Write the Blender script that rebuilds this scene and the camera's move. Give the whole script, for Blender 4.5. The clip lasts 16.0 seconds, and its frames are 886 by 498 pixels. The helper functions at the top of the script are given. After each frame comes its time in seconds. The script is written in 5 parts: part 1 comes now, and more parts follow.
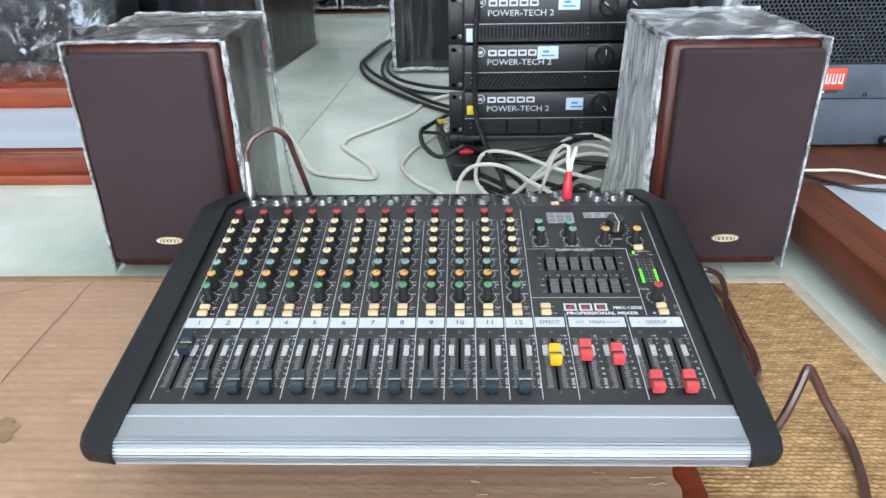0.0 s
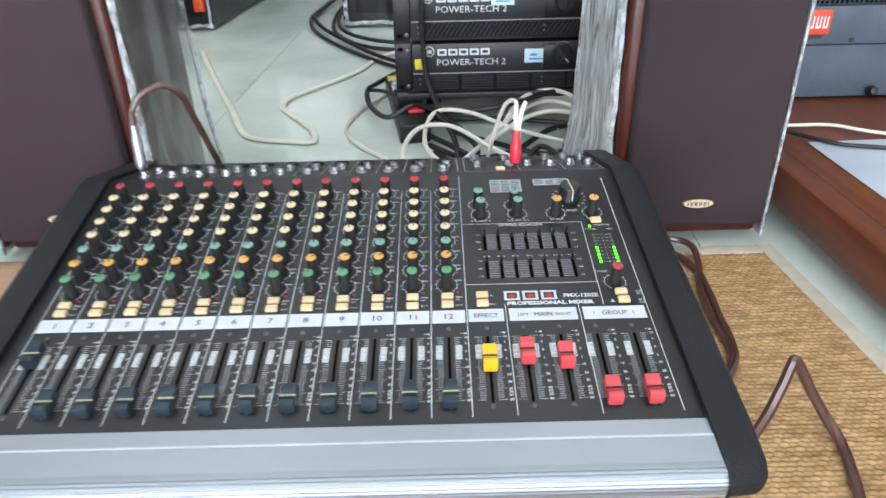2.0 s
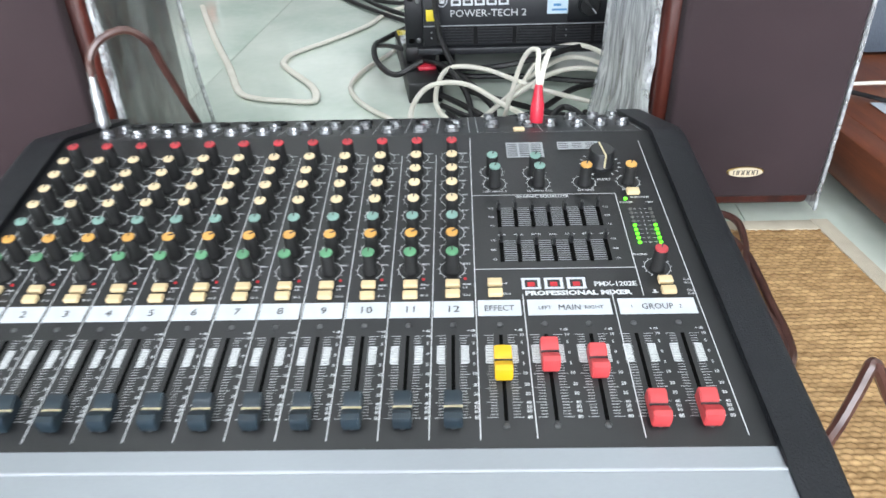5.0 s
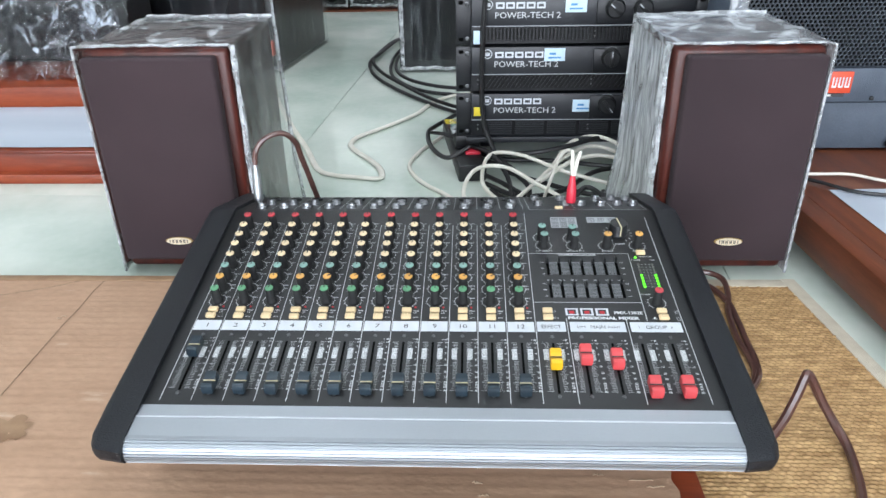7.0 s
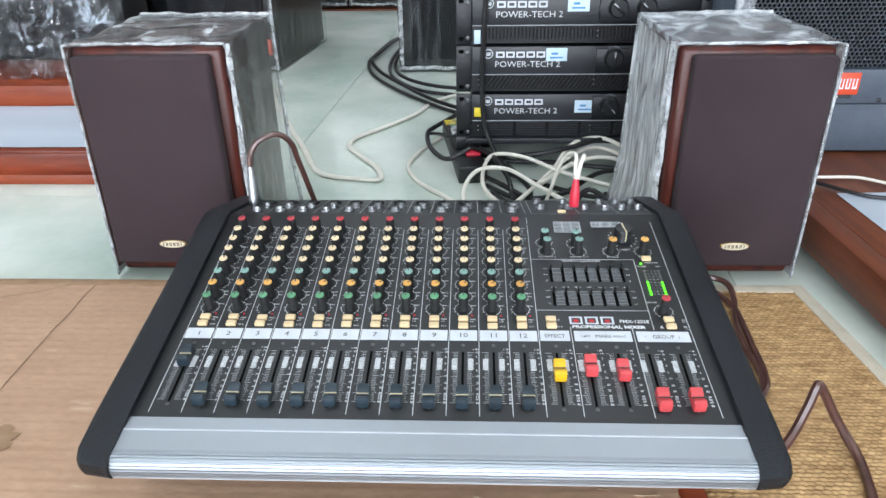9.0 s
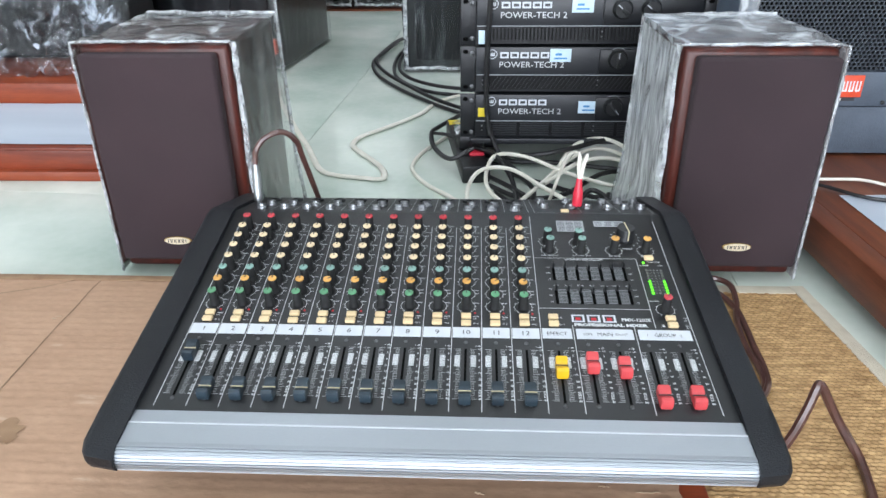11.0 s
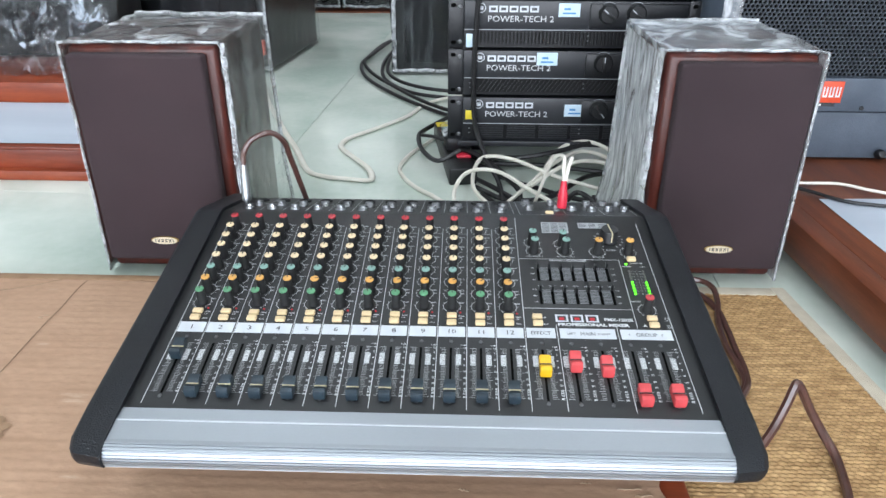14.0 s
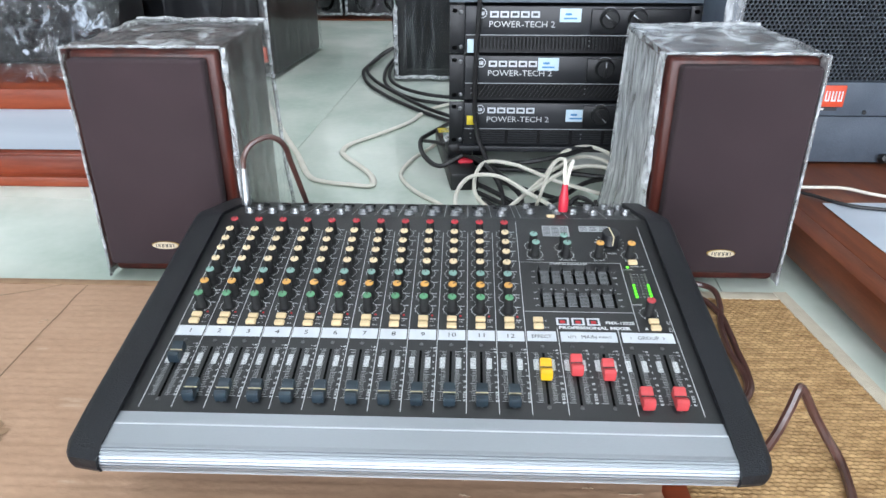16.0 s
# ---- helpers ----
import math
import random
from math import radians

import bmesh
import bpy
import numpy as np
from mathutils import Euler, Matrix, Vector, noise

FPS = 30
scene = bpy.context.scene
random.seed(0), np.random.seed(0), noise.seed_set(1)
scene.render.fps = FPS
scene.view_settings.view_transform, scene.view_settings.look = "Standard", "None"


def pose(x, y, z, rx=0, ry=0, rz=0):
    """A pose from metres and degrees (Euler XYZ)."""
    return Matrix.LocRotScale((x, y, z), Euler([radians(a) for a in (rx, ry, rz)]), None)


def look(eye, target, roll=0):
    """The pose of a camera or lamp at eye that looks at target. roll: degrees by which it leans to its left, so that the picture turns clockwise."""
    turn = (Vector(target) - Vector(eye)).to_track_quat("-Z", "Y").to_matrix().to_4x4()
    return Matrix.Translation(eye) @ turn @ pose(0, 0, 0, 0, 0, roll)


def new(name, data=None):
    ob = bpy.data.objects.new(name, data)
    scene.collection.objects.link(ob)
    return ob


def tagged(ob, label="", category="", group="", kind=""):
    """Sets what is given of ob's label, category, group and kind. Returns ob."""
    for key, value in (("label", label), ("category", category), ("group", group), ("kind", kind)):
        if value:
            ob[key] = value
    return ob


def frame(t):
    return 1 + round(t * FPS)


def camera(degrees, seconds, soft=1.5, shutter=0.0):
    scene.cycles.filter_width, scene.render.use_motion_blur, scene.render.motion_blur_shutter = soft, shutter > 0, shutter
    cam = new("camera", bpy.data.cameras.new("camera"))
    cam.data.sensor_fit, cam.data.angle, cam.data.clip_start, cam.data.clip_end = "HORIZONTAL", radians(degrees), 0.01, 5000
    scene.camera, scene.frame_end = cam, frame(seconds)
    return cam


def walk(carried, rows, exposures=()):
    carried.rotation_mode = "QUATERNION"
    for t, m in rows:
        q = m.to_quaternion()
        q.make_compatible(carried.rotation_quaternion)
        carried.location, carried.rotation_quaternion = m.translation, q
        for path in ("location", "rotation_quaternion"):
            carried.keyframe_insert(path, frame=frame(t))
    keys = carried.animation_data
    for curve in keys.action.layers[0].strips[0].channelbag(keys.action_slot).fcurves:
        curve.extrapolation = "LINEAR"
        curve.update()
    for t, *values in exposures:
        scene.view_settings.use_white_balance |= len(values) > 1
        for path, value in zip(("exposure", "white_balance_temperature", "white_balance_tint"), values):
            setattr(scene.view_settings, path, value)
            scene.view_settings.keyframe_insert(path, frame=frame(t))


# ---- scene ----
cam = camera(64.1, 16.0, shutter=0.5)
PATH = [
    (0, (0.03, 0.131, 0.513), (-0.028, 1.912, -0.394), -1.1),
    (0.5, (0.034, 0.138, 0.511), (-0.024, 1.917, -0.401), -1.2),
    (1, (0.037, 0.148, 0.508), (-0.01, 1.919, -0.42), -1.3),
    (1.5, (0.051, 0.175, 0.497), (0.028, 1.929, -0.466), -1.4),
    (2, (0.079, 0.249, 0.466), (0.08, 1.981, -0.534), -1.4),
    (2.5, (0.102, 0.33, 0.424), (0.122, 2.033, -0.626), -1.1),
    (3, (0.121, 0.401, 0.383), (0.138, 2.074, -0.712), -1.2),
    (3.2, (0.119, 0.425, 0.371), (0.141, 2.086, -0.743), -1.0),
    (5.3, (0.077, 0.296, 0.441), (0.008, 1.991, -0.619), -1.8),
    (5.5, (0.069, 0.259, 0.457), (-0.012, 1.973, -0.572), -1.7),
    (6, (0.049, 0.165, 0.501), (-0.041, 1.907, -0.478), -1.4),
    (6.5, (0.036, 0.129, 0.519), (-0.054, 1.895, -0.416), -1.2),
    (7, (0.035, 0.125, 0.526), (-0.047, 1.9, -0.391), -1.1),
    (7.5, (0.034, 0.131, 0.526), (-0.043, 1.909, -0.385), -1.1),
    (8, (0.034, 0.136, 0.523), (-0.043, 1.913, -0.39), -1.1),
    (8.5, (0.035, 0.147, 0.525), (-0.039, 1.924, -0.389), -1.0),
    (9, (0.033, 0.148, 0.521), (-0.046, 1.923, -0.397), -0.9),
    (11.5, (0.032, 0.14, 0.52), (-0.052, 1.917, -0.395), -0.5),
    (12, (0.033, 0.138, 0.521), (-0.045, 1.913, -0.395), -0.3),
    (12.5, (0.034, 0.137, 0.521), (-0.035, 1.914, -0.394), -0.1),
    (13, (0.035, 0.137, 0.521), (-0.022, 1.913, -0.396), 0.1),
    (13.5, (0.036, 0.133, 0.524), (-0.018, 1.913, -0.387), 0.1),
    (14, (0.034, 0.133, 0.523), (-0.017, 1.913, -0.387), 0.2),
    (14.5, (0.032, 0.135, 0.519), (-0.023, 1.919, -0.383), 0.1),
    (15, (0.038, 0.147, 0.515), (-0.016, 1.933, -0.385), 0.1),
    (15.5, (0.037, 0.14, 0.516), (-0.02, 1.927, -0.381), 0.1),
    (16, (0.037, 0.134, 0.517), (-0.023, 1.924, -0.373), -0.0),
]
walk(cam, [(t, look(eye, target, roll)) for t, eye, target, roll in PATH],
     exposures=((0, 0.0, 6500, 10), (1.5, 0.0, 6500, 10), (2.5, 0.10, 6750, 10), (3.2, 0.15, 7000, 10), (4.4, 0.19, 6850, 10), (5.5, 0.25, 6600, 10), (6.5, 0.04, 6500, 10), (8, 0.0, 6500, 10), (16, 0.0, 6500, 10)))

# ---- world, light, exposure ----
world = bpy.data.worlds.new("sky")
scene.world = world
world.use_nodes = True
wn = world.node_tree.nodes
sky = wn.new("ShaderNodeTexSky")
sky.sky_type, sky.sun_disc, sky.sun_elevation, sky.sun_rotation = "NISHITA", False, radians(50), radians(200)
world.node_tree.links.new(sky.outputs[0], wn["Background"].inputs[0])
wn["Background"].inputs[1].default_value = 0.12


def area(name, m, sx, sy, watts, colour):
    lamp = bpy.data.lights.new(name, "AREA")
    lamp.shape, lamp.size, lamp.size_y, lamp.energy, lamp.color = "RECTANGLE", sx, sy, watts, colour
    ob = new(name, lamp)
    ob.matrix_world = m
    return ob


FRONT_FILL_W, TUBE_W = 338.0, 9.0
# Main soft light: assumed unseen opening behind the camera, set far back for even falloff.
area("assumed_front_daylight", look((-0.3, -4.7, 1.45), (0.0, 1.2, 0.6)), 4.8, 2.4, FRONT_FILL_W, (0.90, 0.95, 1.06))
# Overhead fill: assumed tube lamps, added out of view.
ADDED_TUBES = [(-0.9, 0.2), (0.9, 0.2), (-0.9, 2.4), (0.9, 2.4)]
for tx, ty in ADDED_TUBES:
    area("added_tube_fill", pose(tx, ty, 2.68), 0.10, 1.2, TUBE_W, (0.90, 0.96, 1.06))


# ---- materials ----
def mat(name, c1, c2=None, rough=0.5, metal=0.0, scale=20.0, detail=6.0, bump=0.0, bscale=None, stretch=(1, 1, 1), rvar=0.0,
        lo=0.35, hi=0.65, fine=0.0, coat=0.0, sheen=0.0, spec=0.5, vary=0.0):
    m = bpy.data.materials.new(name)
    m.use_nodes = True
    n, l = m.node_tree.nodes, m.node_tree.links
    b = n["Principled BSDF"]
    b.inputs["Roughness"].default_value, b.inputs["Metallic"].default_value = rough, metal
    b.inputs["Coat Weight"].default_value, b.inputs["Sheen Weight"].default_value = coat, sheen
    b.inputs["Specular IOR Level"].default_value = spec
    b.inputs["Coat Roughness"].default_value = 0.08
    c2 = c2 or tuple(v * 0.75 for v in c1)
    tc = n.new("ShaderNodeTexCoord")
    mp = n.new("ShaderNodeMapping")
    mp.inputs["Scale"].default_value = stretch
    l.new(tc.outputs["Object"], mp.inputs[0])
    nz = n.new("ShaderNodeTexNoise")
    nz.inputs["Scale"].default_value, nz.inputs["Detail"].default_value = scale, detail
    l.new(mp.outputs[0], nz.inputs["Vector"])
    rp = n.new("ShaderNodeValToRGB")
    rp.color_ramp.elements[0].position, rp.color_ramp.elements[1].position = lo, hi
    rp.color_ramp.elements[0].color, rp.color_ramp.elements[1].color = (*c2, 1), (*c1, 1)
    l.new(nz.outputs["Fac"], rp.inputs[0])
    colour = rp.outputs[0]
    f = n.new("ShaderNodeTexNoise")
    f.inputs["Scale"].default_value, f.inputs["Detail"].default_value = bscale or scale * 12, 3
    l.new(mp.outputs[0], f.inputs["Vector"])
    if fine:
        mx = n.new("ShaderNodeMix")
        mx.data_type, mx.blend_type = "RGBA", "OVERLAY"
        mx.inputs[0].default_value = fine
        l.new(colour, mx.inputs[6])
        l.new(f.outputs["Fac"], mx.inputs[7])
        colour = mx.outputs[2]
    if vary:
        oi = n.new("ShaderNodeObjectInfo")
        hs = n.new("ShaderNodeHueSaturation")
        mr = n.new("ShaderNodeMapRange")
        mr.inputs[3].default_value, mr.inputs[4].default_value = 1 - vary, 1 + vary
        l.new(oi.outputs["Random"], mr.inputs[0])
        l.new(mr.outputs[0], hs.inputs["Value"])
        l.new(colour, hs.inputs["Color"])
        colour = hs.outputs[0]
    l.new(colour, b.inputs["Base Color"])
    if rvar:
        mr = n.new("ShaderNodeMapRange")
        mr.inputs[3].default_value, mr.inputs[4].default_value = max(0.02, rough - rvar), min(1, rough + rvar)
        l.new(nz.outputs["Fac"], mr.inputs[0])
        l.new(mr.outputs[0], b.inputs["Roughness"])
    if bump:
        bp = n.new("ShaderNodeBump")
        bp.inputs["Strength"].default_value, bp.inputs["Distance"].default_value = min(1, bump), 0.002
        l.new(f.outputs["Fac"], bp.inputs["Height"])
        l.new(bp.outputs[0], b.inputs["Normal"])
    return m


def glow(name, c, strength):
    m = bpy.data.materials.new(name)
    m.use_nodes = True
    b = m.node_tree.nodes["Principled BSDF"]
    b.inputs["Base Color"].default_value = (*c, 1)
    b.inputs["Emission Color"].default_value, b.inputs["Emission Strength"].default_value = (*c, 1), strength
    return m


def film_mat(name, low, high, scale=9.0, tint=(0.86, 0.9, 0.93), stretch=(1, 1, 1), a=0.42, b=0.72, relief=0.7, ior=1.45):
    """Clear wrapping film: mostly see-through, milky where it folds, with a sharp gloss."""
    m = bpy.data.materials.new(name)
    m.use_nodes = True
    n, l = m.node_tree.nodes, m.node_tree.links
    n.remove(n["Principled BSDF"])
    tc = n.new("ShaderNodeTexCoord")
    nz = n.new("ShaderNodeTexNoise")
    nz.inputs["Scale"].default_value, nz.inputs["Detail"].default_value, nz.inputs["Distortion"].default_value = scale, 8, 1.2
    mp = n.new("ShaderNodeMapping")
    mp.inputs["Scale"].default_value = stretch
    l.new(tc.outputs["Object"], mp.inputs[0])
    l.new(mp.outputs[0], nz.inputs["Vector"])
    mr = n.new("ShaderNodeMapRange")
    mr.inputs[1].default_value, mr.inputs[2].default_value = a, b
    mr.inputs[3].default_value, mr.inputs[4].default_value = low, high
    l.new(nz.outputs["Fac"], mr.inputs[0])
    milky = n.new("ShaderNodeBsdfPrincipled")
    milky.inputs["Base Color"].default_value = (*tint, 1)
    milky.inputs["Roughness"].default_value = 0.22
    milky.inputs["Specular IOR Level"].default_value = 0.9
    clear = n.new("ShaderNodeBsdfTransparent")
    clear.inputs[0].default_value = (0.97, 0.98, 0.98, 1)
    gl = n.new("ShaderNodeBsdfGlossy")
    gl.inputs["Roughness"].default_value = 0.12
    ad = n.new("ShaderNodeMixShader")
    lw = n.new("ShaderNodeFresnel")
    lw.inputs["IOR"].default_value = ior
    mx = n.new("ShaderNodeMixShader")
    bp = n.new("ShaderNodeBump")
    bp.inputs["Strength"].default_value, bp.inputs["Distance"].default_value = relief, 0.004
    n2 = n.new("ShaderNodeTexNoise")
    n2.inputs["Scale"].default_value, n2.inputs["Detail"].default_value = scale * 4, 4
    l.new(mp.outputs[0], n2.inputs["Vector"])
    l.new(n2.outputs["Fac"], bp.inputs["Height"])
    for s in (milky, gl, lw):
        l.new(bp.outputs[0], s.inputs["Normal"])
    l.new(lw.outputs[0], ad.inputs[0])
    l.new(clear.outputs[0], ad.inputs[1])
    l.new(gl.outputs[0], ad.inputs[2])
    l.new(mr.outputs[0], mx.inputs[0])
    l.new(ad.outputs[0], mx.inputs[1])
    l.new(milky.outputs[0], mx.inputs[2])
    l.new(mx.outputs[0], n["Material Output"].inputs[0])
    return m


M = dict(
    tile=mat("pale green polished marble tile", (0.79, 0.84, 0.76), (0.54, 0.64, 0.56), rough=0.10, scale=3.4, detail=9, rvar=0.05, lo=0.34, hi=0.64, fine=0.15, bscale=60, vary=0.03),
    grout=mat("grey grout", (0.22, 0.24, 0.23), rough=0.9, scale=40),
    plaster=mat("white wall paint", (0.80, 0.81, 0.80), (0.76, 0.77, 0.76), rough=0.7, scale=3, bump=0.1),
    board=mat("corrugated cardboard", (0.50, 0.318, 0.208), (0.455, 0.282, 0.182), rough=0.72, scale=7, detail=9, stretch=(0.8, 1.4, 1), lo=0.3, hi=0.7, fine=0.16, bump=0.25, bscale=110),
    # Darker brown that stands for the shade inside the carton's creases.
    crease_shade=mat("dark brown for crease shade", (0.36, 0.25, 0.16), (0.24, 0.16, 0.1), rough=0.9, scale=60, stretch=(0.2, 1, 4), bump=0.5),
    paper_tear=mat("pale torn paper fibres", (0.50, 0.37, 0.26), (0.40, 0.28, 0.18), rough=0.95, scale=80),
    stain=mat("dark damp stain", (0.27, 0.155, 0.085), (0.36, 0.225, 0.13), rough=0.6, scale=40),
    straw=mat("woven straw", (0.58, 0.37, 0.172), (0.27, 0.148, 0.054), rough=0.62, scale=60, detail=5, stretch=(0.7, 2.6, 1), lo=0.3, hi=0.7, fine=0.3, bscale=400),
    cloth_edge=mat("cream cotton binding", (0.66, 0.60, 0.48), (0.56, 0.5, 0.39), rough=0.9, scale=30, bump=0.4, bscale=700),
    redwood=mat("polished red wood", (0.27, 0.052, 0.022), (0.13, 0.023, 0.011), rough=0.3, scale=7, detail=9, stretch=(0.5, 6, 6), coat=0.08, spec=0.32, rvar=0.08, fine=0.25, bscale=90),
    redwood2=mat("lighter orange wood", (0.31, 0.064, 0.024), (0.19, 0.034, 0.014), rough=0.35, scale=7, detail=9, stretch=(0.5, 6, 6), coat=0.08, spec=0.32, fine=0.25, bscale=90),
    brownwood=mat("brown bench wood", (0.225, 0.070, 0.032), (0.125, 0.036, 0.017), rough=0.36, scale=6, detail=9, stretch=(6, 0.5, 6), coat=0.06, spec=0.3, rvar=0.08, fine=0.3, bscale=90),
    cabinet=mat("dark mahogany veneer", (0.095, 0.017, 0.010), (0.040, 0.008, 0.006), rough=0.38, scale=9, detail=9, stretch=(5, 5, 0.5), coat=0.08, spec=0.4, fine=0.2),
    grille=mat("brown speaker cloth", (0.056, 0.038, 0.043), (0.042, 0.029, 0.033), rough=0.95, scale=5, sheen=0.03, fine=0.3, bump=0.5, bscale=1500, spec=0.2),
    badge=mat("cream enamel badge", (0.78, 0.68, 0.50), (0.7, 0.6, 0.42), rough=0.35, scale=60),
    gold=mat("brass badge rim", (0.55, 0.36, 0.12), rough=0.3, metal=1.0, scale=60),
    panel=mat("dark grey powder-coated panel", (0.013, 0.014, 0.0155), (0.010, 0.011, 0.012), rough=0.42, spec=0.60, scale=14, bump=0.12, bscale=900, rvar=0.05),
    cheek=mat("black textured moulding", (0.012, 0.0135, 0.017), (0.008, 0.009, 0.0115), spec=0.32, rough=0.46, scale=9, bump=0.35, bscale=650, rvar=0.08),
    body=mat("black sheet steel", (0.02, 0.02, 0.022), rough=0.5, scale=10, bump=0.1),
    alu=mat("satin anodised aluminium", (0.43, 0.46, 0.495), (0.41, 0.44, 0.475), rough=0.50, metal=1.0, scale=6, stretch=(0.3, 2, 2), rvar=0.03, fine=0.05, bscale=900),
    chrome=mat("chrome", (0.42, 0.43, 0.45), rough=0.28, metal=1.0, scale=80),
    dark=mat("black plastic", (0.014, 0.015, 0.017), (0.010, 0.011, 0.012), rough=0.4, scale=30, bump=0.1, bscale=700),
    knob=mat("grey-black knob plastic", (0.024, 0.0245, 0.025), (0.016, 0.0165, 0.017), spec=0.34, rough=0.5, scale=60, bump=0.15, bscale=900),
    hole=mat("dark slot", (0.004, 0.004, 0.004), spec=0.05, rough=0.8, scale=50),
    print=mat("white screen print", (0.66, 0.68, 0.69), (0.56, 0.58, 0.59), rough=0.6, scale=150),
    print2=mat("grey screen print", (0.40, 0.42, 0.44), (0.34, 0.36, 0.38), rough=0.6, scale=220),
    redprint=mat("red print", (0.55, 0.02, 0.03), rough=0.5, scale=90),
    label=mat("white label strip", (0.59, 0.62, 0.66), (0.54, 0.57, 0.61), rough=0.55, scale=60),
    ink=mat("black ink", (0.05, 0.05, 0.055), rough=0.7, scale=90),
    capred=mat("red knob cap", (0.52, 0.035, 0.045), (0.42, 0.03, 0.04), rough=0.4, scale=90, vary=0.1),
    capcream=mat("cream knob cap", (0.74, 0.60, 0.38), (0.66, 0.52, 0.32), rough=0.4, scale=90, vary=0.06),
    capaqua=mat("grey-green knob cap", (0.21, 0.36, 0.31), (0.17, 0.30, 0.26), rough=0.4, scale=90, vary=0.08),
    caporange=mat("orange knob cap", (0.70, 0.37, 0.085), (0.60, 0.31, 0.07), rough=0.4, scale=90, vary=0.08),
    capgreen=mat("green knob cap", (0.11, 0.31, 0.16), (0.085, 0.26, 0.13), rough=0.4, scale=90, vary=0.08),
    button=mat("cream push button", (0.72, 0.56, 0.33), (0.64, 0.49, 0.28), rough=0.45, scale=70, vary=0.05),
    fader=mat("blue-black fader cap", (0.016, 0.030, 0.042), (0.011, 0.021, 0.030), rough=0.3, scale=60, vary=0.15),
    faderred=mat("red fader cap", (0.58, 0.065, 0.07), (0.50, 0.052, 0.057), rough=0.45, scale=60, vary=0.06),
    faderyellow=mat("yellow fader cap", (0.75, 0.44, 0.01), (0.66, 0.38, 0.01), rough=0.42, scale=60),
    creamline=mat("cream line", (0.7, 0.62, 0.4), rough=0.5, scale=90),
    steel=mat("dull steel screw", (0.16, 0.165, 0.17), rough=0.4, metal=1.0, scale=80),
    led=glow("lit green lamp", (0.10, 0.85, 0.02), 1.6),
    ledoff=mat("unlit lamp", (0.12, 0.12, 0.115), rough=0.3, scale=90),
    rack=mat("black anodised rack panel", (0.010, 0.011, 0.014), (0.007, 0.008, 0.010), spec=0.4, rough=0.38, scale=12, bump=0.1, bscale=900, rvar=0.06),
    rackgrey=mat("slate grey rack panel", (0.024, 0.026, 0.031), (0.018, 0.020, 0.024), rough=0.4, scale=12, bump=0.1, bscale=900),
    rackblue=mat("pale blue-grey metal panel", (0.24, 0.28, 0.34), (0.19, 0.23, 0.28), rough=0.35, metal=0.4, scale=12),
    foam=mat("black filter foam", (0.012, 0.012, 0.013), (0.006, 0.006, 0.006), rough=0.9, scale=120, bump=0.9, bscale=500),
    sticker=mat("pale blue sticker", (0.62, 0.76, 0.86), (0.52, 0.68, 0.80), rough=0.45, scale=60),
    blueink=mat("blue ink", (0.08, 0.30, 0.62), rough=0.6, scale=90),
    yellow=mat("yellow label", (0.78, 0.62, 0.03), (0.7, 0.54, 0.03), rough=0.5, scale=60),
    orange=mat("orange-red badge", (0.74, 0.09, 0.035), (0.66, 0.075, 0.03), rough=0.4, scale=60),
    white=mat("white paint", (0.78, 0.78, 0.78), rough=0.5, scale=60),
    bluegrey=mat("blue-grey textured cabinet paint", (0.082, 0.103, 0.135), (0.064, 0.082, 0.108), rough=0.55, scale=18, bump=0.4, bscale=420, fine=0.2),
    blackcab=mat("black textured cabinet paint", (0.018, 0.02, 0.023), (0.012, 0.013, 0.015), rough=0.5, scale=18, bump=0.4, bscale=420),
    perf=mat("dark perforated steel", (0.060, 0.072, 0.088), (0.046, 0.055, 0.068), rough=0.45, metal=0.2, scale=30),
    paper=mat("bluish white paper", (0.54, 0.59, 0.67), (0.48, 0.53, 0.61), rough=0.6, scale=3, detail=9, stretch=(0.4, 4, 1), bump=0.15, bscale=30),
    whitewire=mat("ivory cable", (0.80, 0.77, 0.69), (0.72, 0.69, 0.60), rough=0.45, scale=40),
    blackwire=mat("black cable", (0.013, 0.013, 0.014), rough=0.42, scale=40),
    brownwire=mat("brown translucent cable", (0.10, 0.045, 0.036), (0.065, 0.028, 0.024), rough=0.28, scale=60, coat=0.3),
    redplug=mat("red plastic plug", (0.68, 0.03, 0.06), (0.6, 0.025, 0.05), rough=0.35, scale=60),
    greenplug=mat("green plastic", (0.03, 0.22, 0.14), rough=0.4, scale=60),
    film=film_mat("clear wrapping film", 0.05, 0.78, 19, a=0.52, b=0.70),
    filmtop=film_mat("milky creased top film", 0.20, 0.85, 17, (0.84, 0.88, 0.92), a=0.44, b=0.68),
    filmside=film_mat("milky wrapping film", 0.34, 0.92, 44, (0.86, 0.88, 0.90), (1, 1, 0.22), 0.38, 0.66, 0.4, 1.55),
    # The greenish-grey milky tint paints the pale floor's reflection into the film.
    filmclear=film_mat("creased film tinted with floor reflection", 0.10, 0.42, 26, (0.70, 0.74, 0.71), (1, 1, 0.30), 0.42, 0.74, 0.3, 1.75),
    # Bluish milky patches imitate the highlights on the crumpled folds.
    filmcrumple=film_mat("crumpled film with painted bluish highlights", 0.02, 0.60, 24, (0.72, 0.81, 0.92), (1, 1, 0.7), 0.55, 0.70, 0.9, 1.6),
    filmcab=film_mat("tight clear wrapping film", 0.0, 0.16, 30, (0.72, 0.80, 0.86), (1, 1, 0.12), 0.54, 0.72, 0.3, 1.45),
    filmrim=film_mat("folded film rim", 0.16, 0.8, 30, (0.8, 0.83, 0.86)),
)


